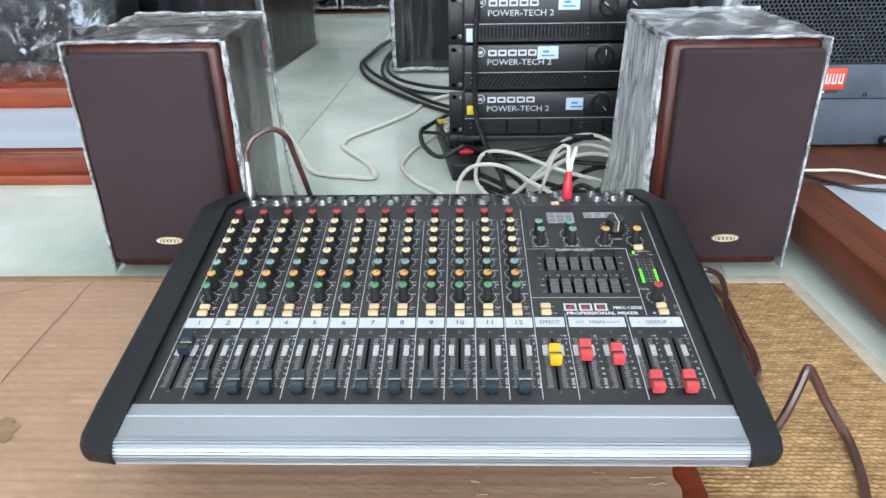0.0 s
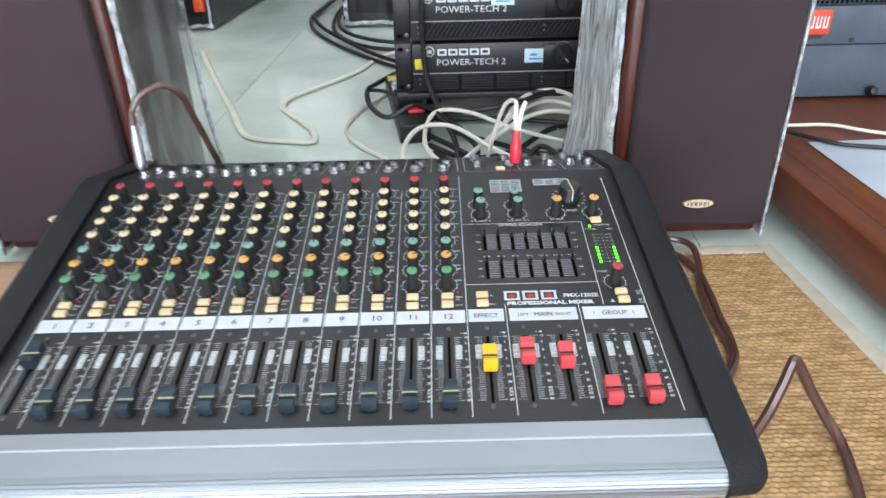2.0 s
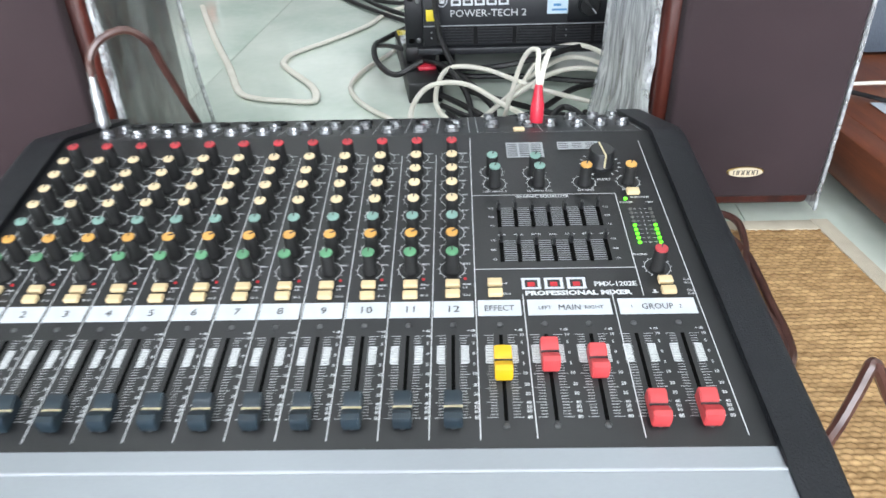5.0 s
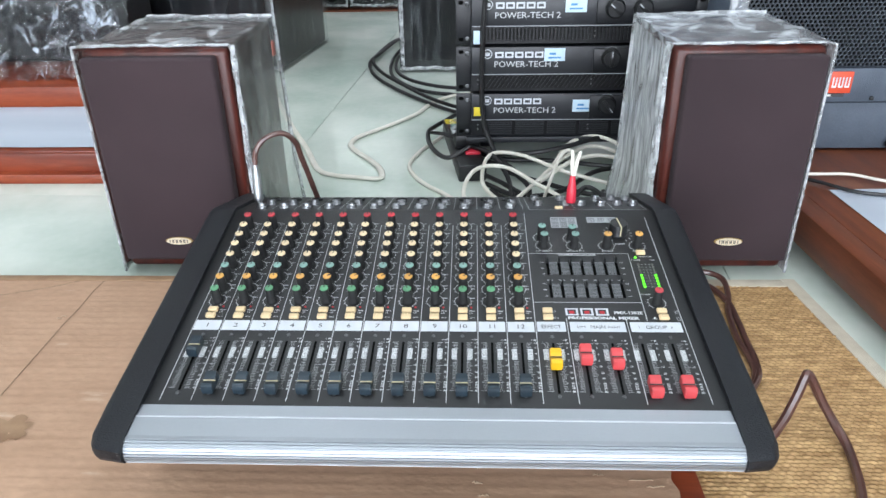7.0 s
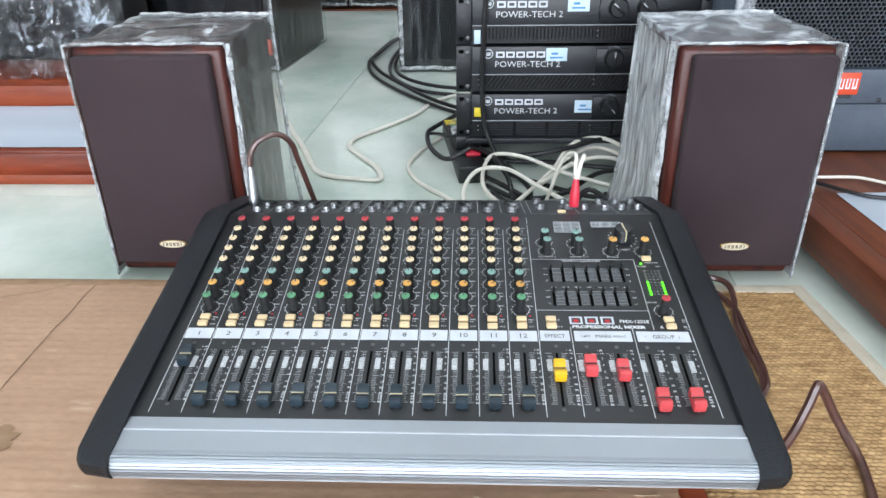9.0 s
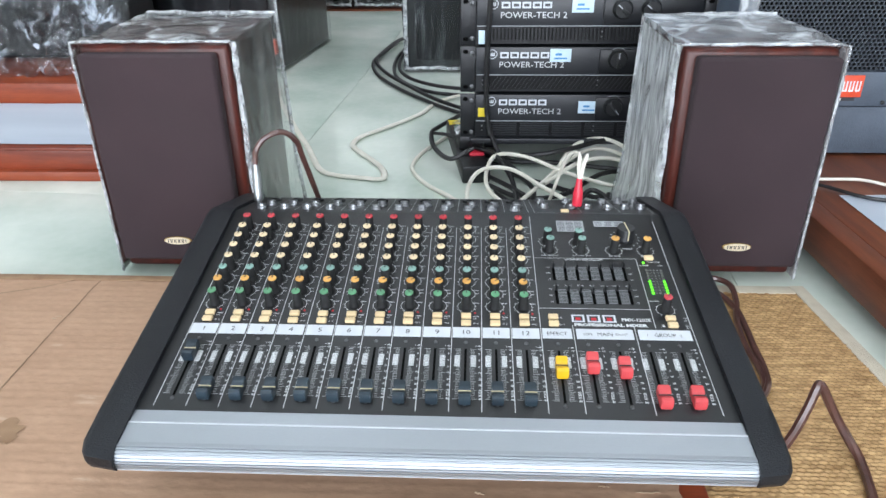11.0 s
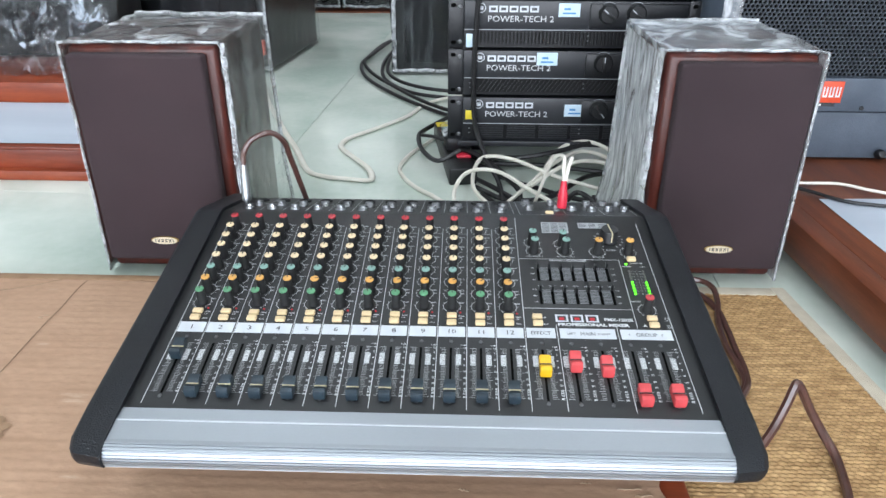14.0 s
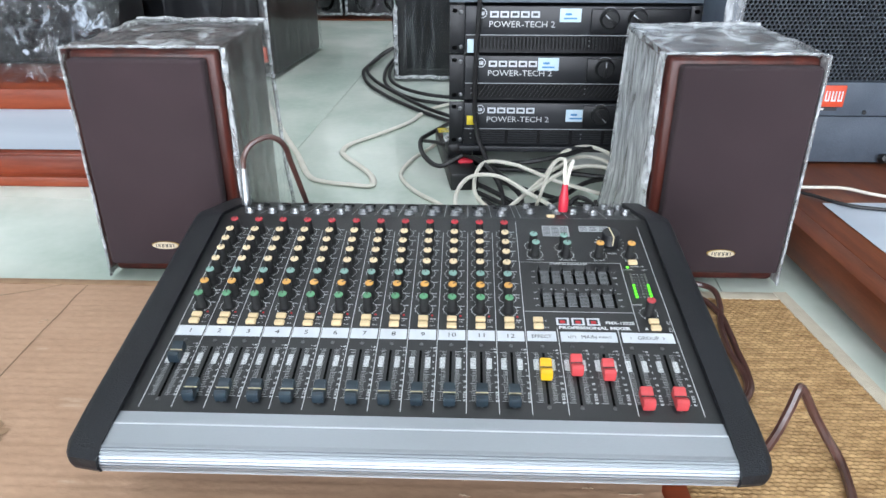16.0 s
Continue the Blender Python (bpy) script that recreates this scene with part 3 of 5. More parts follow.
def fader_mesh(material):
    f = prism([(y * 0.88, z) for y, z in FPROF], -0.0052, 0.0052)
    bmesh.ops.bevel(f, geom=[q for q in f.edges if abs(q.verts[0].co.x - q.verts[1].co.x) < 1e-6], offset=0.0007, segments=2, affect="EDGES")
    me = bpy.data.meshes.new("fader")
    f.to_mesh(me)
    f.free()
    me.shade_smooth()
    me.set_sharp_from_angle(angle=radians(40))
    me.materials.append(M[material])
    return me


FAD = {k: fader_mesh(k) for k in ("fader", "faderred", "faderyellow")}
LINES = {}
for k in ("creamline", "ink"):
    b = box(-0.0053, 0.0053, -0.0005, 0.0005, 0.0070, 0.0079)
    LINES[k] = bpy.data.meshes.new("line")
    b.to_mesh(LINES[k])
    b.free()
    LINES[k].materials.append(M[k])

# fader scale: ticks, hatched zone, numbers
SLOT0, SLOT1 = 0.6185, 0.6800
scale_w, scale_g = bmesh.new(), bmesh.new()
for sx in (-1, 1):
    for i in range(31):
        y = lerp(SLOT0 + 0.002, SLOT1 - 0.0005, i / 30)
        ln = 0.0060 if i % 5 == 0 else 0.0042
        xa = -0.0105 if sx < 0 else 0.0040
        stroke(scale_w, xa + (0.0062 - ln if sx < 0 else 0), V(y), xa + (0.0062 if sx < 0 else ln), V(y), 0.00032, 0.0004)
    xa = -0.0105 if sx < 0 else 0.0042
    for i in range(11):
        stroke(scale_g, xa + 0.0006, V(0.6585 + i * 0.00125), xa + 0.0054, V(0.6585 + i * 0.00125), 0.00095, 0.0005)
for i, (w, y) in enumerate((("10", 0.6795), ("5", 0.6735), ("0", 0.6655), ("5", 0.6575), ("10", 0.6505), ("20", 0.6425), ("30", 0.6360), ("40", 0.6300), ("50", 0.6272), ("60", 0.6244), ("80", 0.6205))):
    letters(scale_w, w, 0.0030, 0.0118, V(y), 0.0004, "LEFT", bold=0.02)
letters(scale_w, "+ dB", 0.0026, 0.0088, V(0.6835), 0.0004, "LEFT", bold=0.02)
SCALE = bpy.data.meshes.new("fader_scale")
scale_w.to_mesh(SCALE)
scale_w.free()
SCALE.materials.append(M["print"])
ZONE = mesh_of(scale_g, "fader_zone", "print")
b = box(-0.0011, 0.0011, V(SLOT0), V(SLOT1), -0.0005, 0.0003)
SLOT = bpy.data.meshes.new("fader_slot")
b.to_mesh(SLOT)
b.free()
SLOT.materials.append(M["hole"])
SCREW = bpy.data.meshes.new("screw")
b = lathe([(0.0019, 0.0), (0.0018, 0.0006), (0.0010, 0.0010), (0, 0.0008)], 12)
b.to_mesh(SCREW)
b.free()
SCREW.materials.append(M["steel"])

# ring print round a knob
rg = bmesh.new()
arc(rg, 0, 0, 0.0086, -60, 240, 0.0004, 0.0004, 18)
for i in range(11):
    a = radians(-55 + 29 * i)
    stroke(rg, 0.0088 * math.cos(a), 0.0088 * math.sin(a), 0.0100 * math.cos(a), 0.0100 * math.sin(a), 0.0006, 0.0004)
RING = bpy.data.meshes.new("knob_scale")
rg.to_mesh(RING)
rg.free()
RING.materials.append(M["print"])


def strip(x, y_seam, cap="fader", line="creamline"):
    """One fader with its slot, screws and printed scale."""
    part("fader_slot", SLOT, "hole", console, m=P @ Matrix.Translation((x, 0, 0)))
    part("fader_scale", SCALE, "print", console, m=P @ Matrix.Translation((x, 0, 0)))
    part("fader_zone", ZONE, "print2", console, "grey hatched zone", m=P @ Matrix.Translation((x, 0, 0)))["kind"] = "stuff"
    for y in (0.6884, 0.6150):
        part("screw", SCREW, "chrome", console, m=on(x, y))
    f = part("fader", FAD[cap], cap, console, m=on(x, y_seam, 0.0005))
    part("line", LINES[line], line, f)


KROWS = ((0.8690, "capred", "GAIN"), (0.8498, "capcream", "HIGH"), (0.8320, "capcream", "HI MID"), (0.8142, "capcream", "LO MID"), (0.7953, "capcream", "LOW"), (0.7756, "capaqua", "AUX1"), (0.7571, "caporange", "AUX2"), (0.7380, "capgreen", "PAN"))
chan = bmesh.new()
for i, (y, cap, w) in enumerate(KROWS):
    letters(chan, w, 0.0026, 0.0250, V(y) + 0.0052, 0.0004, "RIGHT", bold=0.02)
stroke(chan, 0.0205, V(0.862), 0.0270, V(0.862), 0.0004, 0.0004)
letters(chan, "EFF", 0.0026, 0.0250, V(0.755) + 0.0022, 0.0004, "RIGHT", bold=0.02)
letters(chan, "PEAK", 0.0024, 0.0199, V(0.7235), 0.0004, "LEFT", bold=0.02)
letters(chan, "L-R", 0.0024, 0.0199, V(0.7205), 0.0004, "LEFT", bold=0.02)
letters(chan, "G1-2", 0.0024, 0.0199, V(0.7140), 0.0004, "LEFT", bold=0.02)
CHAN = bpy.data.meshes.new("channel_print")
chan.to_mesh(CHAN)
chan.free()
CHAN.materials.append(M["print"])
pk = lathe([(0.0011, 0), (0.0011, 0.0006), (0, 0.0010)], 10)
PEAK = bpy.data.meshes.new("peak_lamp")
pk.to_mesh(PEAK)
pk.free()
PEAK.materials.append(M["redprint"])
JACK = bpy.data.meshes.new("jack_nut")
b = lathe([(0.0062, 0), (0.0062, 0.0026), (0.0052, 0.0036), (0.0052, 0.0062), (0.0034, 0.0062), (0.0034, 0.001), (0, 0.001)], 12)
b.to_mesh(JACK)
b.free()
JACK.materials.append(M["chrome"])
XSOCK = bpy.data.meshes.new("black_socket")
b = lathe([(0.0072, 0), (0.0072, 0.0022), (0.0060, 0.0030), (0.0050, 0.0030), (0.0048, 0.0008), (0, 0.0008)], 16)
b.to_mesh(XSOCK)
b.free()
XSOCK.materials.append(M["dark"])

ruled = [(LEFT + PITCH * i, 0.6065, LEFT + PITCH * i, 0.8720 if i < 12 else 0.8960) for i in range(13)]
ruled += [(x, 0.6070, x, 0.7140) for x in (0.1275, 0.1854)]
ruled += [(0.2405, 0.6080, 0.2368, 0.888), (0.2055, 0.7115, 0.2055, 0.8180), (LEFT + PITCH * 12, 0.8180, 0.2055, 0.8180), (LEFT + PITCH * 12, 0.7376, 0.2055, 0.7376)]
for xa, ya, xb, yb in ruled:
    b = bmesh.new()
    stroke(b, xa, V(ya), xb, V(yb), 0.00062, 0.0004)
    part("panel_line", b, "print", console, m=P, smooth=False)

random.seed(4)
for i in range(12):
    x0 = LEFT + PITCH * i
    kx = x0 + 0.0130
    part("channel_print", CHAN, "print", console, m=P @ Matrix.Translation((x0, 0, 0.0)))
    for y, cap, w in KROWS:
        turn = random.uniform(-8, 8) if cap != "caporange" else (0 if i < 4 else -60) + random.uniform(-6, 6)
        add_knob(kx, y, cap, turn)
        part("knob_scale", RING, "print", console, m=on(kx, y))
    for y in (0.7232, 0.7142):
        part("button", BTN, "button", console, m=on(x0 + 0.0131, y, random.choice((0, 0, -0.0008))))
    part("peak_lamp", PEAK, "redprint", console, m=on(x0 + 0.0215, 0.7290))
    pl = part("number_label", box(-0.0131, 0.0125, V(0.6947), V(0.7083), 0.0002, 0.0006), "label", console, "white label strip", m=P @ Matrix.Translation((x0 + PITCH / 2, 0, 0)))
    t = bmesh.new()
    letters(t, str(i + 1), 0.0080, 0.0, V(0.7010), 0.0010, sx=1.15)
    part("number", t, "ink", pl)
    strip(x0 + 0.0133, 0.6672 if i == 0 else 0.6228 + random.uniform(-0.0004, 0.0004))
    part("black_socket", XSOCK, "dark", console, m=J @ Matrix.Translation((x0 + 0.0120, 0.088, 0)))
    part("jack_nut", JACK, "chrome", console, m=J @ Matrix.Translation((x0 + 0.0165, 0.050, 0)))
    part("jack_nut", JACK, "chrome", console, m=J @ Matrix.Translation((x0 + 0.0125, 0.022, 0)))
jl = bmesh.new()
for i in range(1, 13):
    stroke(jl, LEFT + PITCH * i, 0.010, LEFT + PITCH * i, JLEN - 0.006, 0.0006, 0.0004)
for i in range(12):
    letters(jl, "MIC", 0.004, LEFT + PITCH * i + 0.012, JLEN - 0.008, 0.0004)
    letters(jl, "LINE", 0.0035, LEFT + PITCH * i + 0.022, 0.062, 0.0004)
for x0, x1 in ((0.104, 0.158), (0.162, 0.205), (0.207, 0.244)):
    for q in ((x0, 0.008, x1, 0.008), (x0, JLEN - 0.006, x1, JLEN - 0.006)):
        stroke(jl, *q, 0.0007, 0.0004)
for x in (0.104, 0.160, 0.206, 0.244):
    stroke(jl, x, 0.008, x, JLEN - 0.006, 0.0006, 0.0004)
part("jack_print", jl, "print", console, m=J, smooth=False)
for x, y in ((0.117, 0.09), (0.118, 0.045), (0.150, 0.088), (0.151, 0.045), (0.171, 0.045), (0.195, 0.04), (0.196, 0.088), (0.216, 0.045), (0.217, 0.09), (0.236, 0.045), (0.236, 0.09)):
    part("jack_nut", JACK, "chrome", console, m=J @ Matrix.Translation((x, y, 0)))
part("button", BTN, "button", console, m=J @ Matrix.Translation((0.140, 0.016, 0)))

# master section
xe = LEFT + PITCH * 12
for x0, x1, w in ((0.0980, 0.1256, "EFFECT"), (0.1298, 0.1830, "MAIN"), (0.1878, 0.2365, "GROUP")):
    pl = part("section_label", box(x0, x1, V(0.6955), V(0.7088), 0.0002, 0.0006), "label", console, "white label strip", m=P)
    t = bmesh.new()
    letters(t, w, 0.0068, (x0 + x1) / 2, V(0.7012), 0.0010, sx=0.88)
    if w == "MAIN":
        letters(t, "LEFT", 0.0042, x0 + 0.011, V(0.7012), 0.0010)
        letters(t, "RIGHT", 0.0042, x1 - 0.011, V(0.7012), 0.0010)
    if w == "GROUP":
        letters(t, "1", 0.0042, x0 + 0.008, V(0.7012), 0.0010)
        letters(t, "2", 0.0042, x1 - 0.010, V(0.7012), 0.0010)
    part("wording", t, "ink", pl)
for x, y, cap in ((0.1114, 0.6543, "faderyellow"), (0.1392, 0.6603, "faderred"), (0.1668, 0.6553, "faderred"), (0.1945, 0.6226, "faderred"), (0.2224, 0.6229, "faderred")):
    strip(x, y, cap, "ink")
for x, y in ((0.1098, 0.7238), (0.1098, 0.7145), (0.2219, 0.7241), (0.2222, 0.7150), (0.2189, 0.8186)):
    part("button", BTN, "button", console, m=on(x, y))
for x, y, cap in ((0.1133, 0.8473, "capaqua"), (0.1147, 0.8321, "capaqua"), (0.1466, 0.8455, "capaqua"), (0.1487, 0.8321, "capaqua"), (0.1843, 0.8321, "caporange"), (0.2181, 0.8321, "caporange"), (0.2199, 0.7374, "capred")):
    add_knob(x, y, cap, -20)
    part("knob_scale", RING, "print", console, m=on(x, y))
big = part("preset_knob", lathe([(0, 0), (0.0108, 0), (0.0110, 0.003), (0.0103, 0.004), (0.0098, 0.0140), (0.0090, 0.0154), (0, 0.0154)], 28), "dark", console, "large black preset knob", m=on(0.2000, 0.8555) @ pose(0, 0, 0, 0, 0, 8))
part("pointer", box(-0.0006, 0.0006, -0.0095, 0.0088, 0.0150, 0.0160), "creamline", big)
part("pointer", box(-0.0006, 0.0006, -0.0106, -0.0095, 0.004, 0.0157), "creamline", big)
mp = bmesh.new()
for i in range(15):
    a = radians(-60 + 300 * i / 14 + 0)
    stroke(mp, 0.2 + 0.0142 * math.cos(a), V(0.8555) + 0.0142 * math.sin(a), 0.2 + 0.0165 * math.cos(a), V(0.8555) + 0.0165 * math.sin(a), 0.0011, 0.0004)
for w, s, x, y in (("PRESET", 0.0034, 0.200, 0.8355), ("AUX SEND1-2", 0.0030, 0.1145, 0.8225), ("RETURN1 ST-2", 0.0030, 0.149, 0.8225), ("EFF SEND", 0.0030, 0.1845, 0.8225), ("EFF", 0.0030, 0.2140, 0.8225), ("GRAPHIC EQUALIZER", 0.0042, 0.150, 0.8155), ("PHANTOM", 0.0028, 0.2230, 0.8128), ("POWER", 0.0028, 0.2120, 0.8068), ("+48V", 0.0028, 0.2290, 0.8068), ("PHONE", 0.0030, 0.2110, 0.7500)):
    letters(mp, w, s, x, V(y), 0.0004, bold=0.015)
for w, y in (("L-R", 0.7240), ("G1-2", 0.7145)):
    letters(mp, w, 0.0026, xe + 0.0180, V(y), 0.0004, "LEFT", bold=0.015)
for w, y in (("/L-R", 0.7255), ("G1-2", 0.7225), ("G1-2", 0.7155), ("/L-R", 0.7125)):
    letters(mp, w, 0.0026, 0.2342, V(y), 0.0004, "LEFT", bold=0.015)
letters(mp, "PMX-1202E", 0.0058, 0.1892, V(0.7222), 0.0004, bold=0.03)
letters(mp, "PROFESSIONAL MIXER", 0.0054, 0.1640, V(0.7145), 0.0004, sx=1.28, bold=0.05)
for k, w in enumerate(("0", "2", "4", "2", "0", "2", "7", "10", "20")):
    letters(mp, w, 0.0024, 0.2206, V(0.7990 - 0.00457 * k), 0.0004, bold=0.02)
    for x in (0.2168, 0.2245):
        stroke(mp, x - 0.0012, V(0.7990 - 0.00457 * k), x + 0.0012, V(0.7990 - 0.00457 * k), 0.0004, 0.0004)
stroke(mp, 0.2135, V(0.7165), 0.2135, V(0.7145), 0.0016, 0.0004)
stroke(mp, 0.2115, V(0.7140), 0.2155, V(0.7140), 0.0008, 0.0004)
for w, y in (("63Hz 160Hz 400Hz 1kHz 2.5kHz 6.3kHz 16kHz", 0.7725),):
    for k, s in enumerate(w.split()):
        letters(mp, s, 0.0026, 0.1170 + 0.0122 * k, V(y), 0.0004, bold=0.015)
for r0 in (0.7800, 0.7445):
    for k, s in enumerate(("-12", "0dB", "+12")):
        letters(mp, s, 0.0026, 0.1125, V(r0 + 0.0098 * k + 0.0025), 0.0004, "RIGHT", bold=0.015)
        letters(mp, s, 0.0026, 0.1935, V(r0 + 0.0098 * k + 0.0025), 0.0004, "LEFT", bold=0.015)
eq_hatch = bmesh.new()
for r0 in (0.7825, 0.7460):
    for k in range(10):
        for c in range(6):
            stroke(eq_hatch, 0.1180 + 0.01225 * c, V(r0 + 0.0022 * k), 0.1267 + 0.01225 * c, V(r0 + 0.0022 * k), 0.00055, 0.0004)
part("equalizer_hatch", eq_hatch, "print2", console, "grey hatched equalizer scale", m=P, smooth=False)["kind"] = "stuff"
part("master_print", mp, "print", console, m=P, smooth=False)["kind"] = "stuff"
# maker's mark as plain shapes
for k, x in enumerate((0.1338, 0.1487, 0.1636)):
    lg, lr = bmesh.new(), bmesh.new()
    for q in ((x - 0.0064, 0.7278, x + 0.0064, 0.7278), (x - 0.0064, 0.7192, x + 0.0064, 0.7192)):
        stroke(lg, q[0], V(q[1]), q[2], V(q[3]), 0.0019, 0.0004)
    for xx in (x - 0.0052, x + 0.0052):
        stroke(lg, xx, V(0.7278), xx, V(0.7192), 0.0020, 0.00045)
    quad(lr, x - 0.0024, x + 0.0024, V(0.7208), V(0.7248), 0.0004)
    part("maker_mark", lg, "label", console, "white block mark", m=P, smooth=False)
    part("red_mark", lr, "redprint", console, "red mark", m=P, smooth=False)
tp = bmesh.new()
quad(tp, 0.1265, 0.1570, V(0.8668), V(0.8880), 0.0005)
quad(tp, 0.1690, 0.2030, V(0.8770), V(0.8880), 0.0005)
part("preset_table", tp, "print2", console, "grey printed preset table", m=P, smooth=False)
tp = bmesh.new()
for k in range(7):
    for x in (0.1275, 0.1373, 0.1471, 0.1700, 0.1812, 0.1924):
        if x < 0.16 or k > 3:
            quad(tp, x, x + 0.0080, V(0.8682 + 0.0027 * k), V(0.8691 + 0.0027 * k), 0.0009)
part("table_writing", tp, "ink", console, m=P, smooth=False)
eqs = ((0.8015, 0.8020, 0.7995, 0.7985, 0.8005, 0.8010, 0.8040), (0.7655, 0.7645, 0.7630, 0.7620, 0.7640, 0.7660, 0.7675))
b = box(-0.0013, 0.0013, -0.0112, 0.0112, -0.001, 0.0009)
EQS = bpy.data.meshes.new("equalizer_slot")
b.to_mesh(EQS)
b.free()
EQS.materials.append(M["hole"])
b = box(-0.0012, 0.0012, -0.0022, 0.0022, 0.0, 0.0075, 0.0004, 1)
EQC = bpy.data.meshes.new("equalizer_slider")
b.to_mesh(EQC)
b.free()
EQC.materials.append(M["dark"])
for row, yc in zip(eqs, (0.7925, 0.7560)):
    for k, y in enumerate(row):
        part("equalizer_slot", EQS, "hole", console, m=on(0.1162 + 0.01225 * k, yc))
        part("equalizer_slider", EQC, "dark", console, m=on(0.1162 + 0.01225 * k, y))
b = lathe([(0.0014, 0), (0.0014, 0.0008), (0.0008, 0.0013), (0, 0.0014)], 10)
LED = [bpy.data.meshes.new("meter_lamp") for _ in (0, 1)]
for me, k in zip(LED, ("led", "ledoff")):
    b.to_mesh(me)
    me.materials.append(M[k])
b.free()
for k in range(9):
    for x in (0.2133, 0.2280):
        part("meter_lamp", LED[0 if k > 3 else 1], "led", console, "lit green lamp" if k > 3 else "unlit lamp", m=on(x, 0.7990 - 0.00457 * k))
part("power_lamp", LED[0], "led", console, "lit green lamp", m=on(0.2122, 0.8113))


# ---- wrapped bookshelf speakers ----
def bookshelf_speaker(x0, x1, gx0, gx1, inner, seed, badge_x, z1, y1):
    """A mahogany bookshelf speaker in a sleeve of clear film; inner: +1 when its visible side faces +x."""
    y0, z0 = 1.073, 0.006
    s = empty("bookshelf_speaker", pose((x0 + x1) / 2, (y0 + y1) / 2, z0), label="mahogany bookshelf speaker with brown cloth grille, wrapped in clear film", category="speaker", group="pair of wrapped bookshelf speakers")
    inv = s.matrix_world.inverted()
    part("cabinet", box(x0, x1, y0, y1, z0, z1, 0.007, 3), "cabinet", s, m=inv)
    g = box(gx0, gx1, 1.050, 1.0725, z0 + 0.022, z1 - 0.0075, 0.0055, 4)
    part("grille", g, "grille", s, "brown cloth grille", m=inv)
    bd = lathe([(0, 0), (1, 0), (1, 0.6), (0.9, 1.0), (0, 1.0)], 32)
    bg = part("badge", bd, "gold", s, "oval cream badge", m=inv @ Matrix.Translation((badge_x, 1.0505, 0.0615)) @ pose(0, 0, 0, 90) @ Matrix.Diagonal((0.0205, 0.0062, 0.0022, 1)))
    bd = lathe([(0, 0), (0.92, 0), (0.9, 1.0), (0, 1.0)], 32)
    part("badge_face", bd, "badge", bg, m=Matrix.Translation((0, 0, 0.35)))
    bars = bmesh.new()
    for k in range(5):
        bx = -0.55 + 0.27 * k
        for q in ((bx - 0.09, -0.42, bx - 0.09, 0.42), (bx + 0.09, -0.42, bx + 0.09, 0.42), (bx - 0.09, 0.38, bx + 0.09, 0.38)):
            stroke(bars, *q, 0.06, 1.45)
    part("badge_mark", bars, "ink", bg, "plain dark mark", smooth=False)
    # film sleeve: left side, top, right side, from the front edge to past the back
    o = 0.005
    ol, orr = (0.001, o) if inner > 0 else (o, 0.001)
    path = [(x0 - ol - (0.012 if inner < 0 else 0.0), z0), (x0 - ol, 0.10), (x0 - ol, z1 - 0.03), (x0 - ol, z1 + o), (x0 + 0.04, z1 + o), (x1 - 0.04, z1 + o), (x1 + orr, z1 + o), (x1 + orr, z1 - 0.03), (x1 + orr, 0.10), (x1 + orr + (0.006 if inner > 0 else 0.0), z0)]
    fine = []
    for a, c in zip(path, path[1:]):
        n = max(2, int(math.hypot(c[0] - a[0], c[1] - a[1]) / 0.008))
        fine += [(lerp(a[0], c[0], k / n), lerp(a[1], c[1], k / n)) for k in range(n)]
    fine.append(path[-1])
    rows = []
    for j in range(30):
        t = j / 29
        r = []
        for x, z in fine:
            outer = (x < x0) if inner > 0 else (x > x1)
            y = lerp(y0 - (0.017 if outer else 0.006), y1 + 0.006, t)
            side = (x > x1) if inner > 0 else (x < x0)
            if side and z < z1:
                y = lerp(y0 + 0.004 + 0.022 * math.sin(math.pi * min(1, max(0, (z - 0.05) / 0.28))) * 0.5, y1 + 0.006 + 0.030 * (1 - z / z1), t)
            flare = 0.004 * t * (1 - z / z1)
            r.append((x + (flare if x > x1 else -flare if x < x0 else 0), y, z + (0.006 * math.sin(t * 3.1) * noise.noise((x * 20, t * 4, seed)) if z > z1 else 0)))
        rows.append(r)
    n = len(fine)
    k0 = next(k for k, q in enumerate(fine) if q[1] > z1)
    k1 = n - next(k for k, q in enumerate(fine[::-1]) if q[1] > z1)
    sl = film_sheet([r[k0 - 1:k1 + 1] for r in rows], 0.0022, 15, seed, sharp=2.0)
    part("film_top", sl, "film" if inner > 0 else "filmtop", s, "clear film over the top", m=inv)
    for a, c in ((0, k0), (k1 - 1, n)):
        part("film_side", film_sheet([r[a:c] for r in rows], 0.0013, 55, seed + 3, zs=0.4, sharp=1.5), "filmside" if inner < 0 else "filmclear", s, "milky wrinkled film", m=inv)
    front = [(x, rows[0][k][1] + 0.001, z + 0.001) for k, (x, z) in enumerate(fine)]
    part("film_rim", tube([(x + 0.0007 * noise.noise((x * 30, z * 30, seed)), y + 0.002 * noise.noise((x * 20, z * 20, seed + 2)), z + 0.0015 * noise.noise((x * 50, z * 50, seed + 5))) for x, y, z in front], 0.0021, 6, 1), "filmrim", s, "folded white film edge", m=inv)
    xi = x1 + 0.003 if inner > 0 else x0 - 0.003
    wide = 0.007 if inner > 0 else 0.022
    band = [[(xi + inner * (0.003 + 0.004 * math.sin(i * 1.3)) + 0.0018 * noise.noise((z * 30, i, seed)), y0 - 0.001 + wide * (i / 6) + 0.004 * noise.noise((z * 18, i * 0.4, seed + 4)), z) for i in range(7)] for z in (lerp(z0, z1 + 0.004, j / 60) for j in range(61))]
    part("film_band", film_sheet(band, 0.0012, 40, seed), "filmrim", s, "gathered white film along the front edge", m=inv)
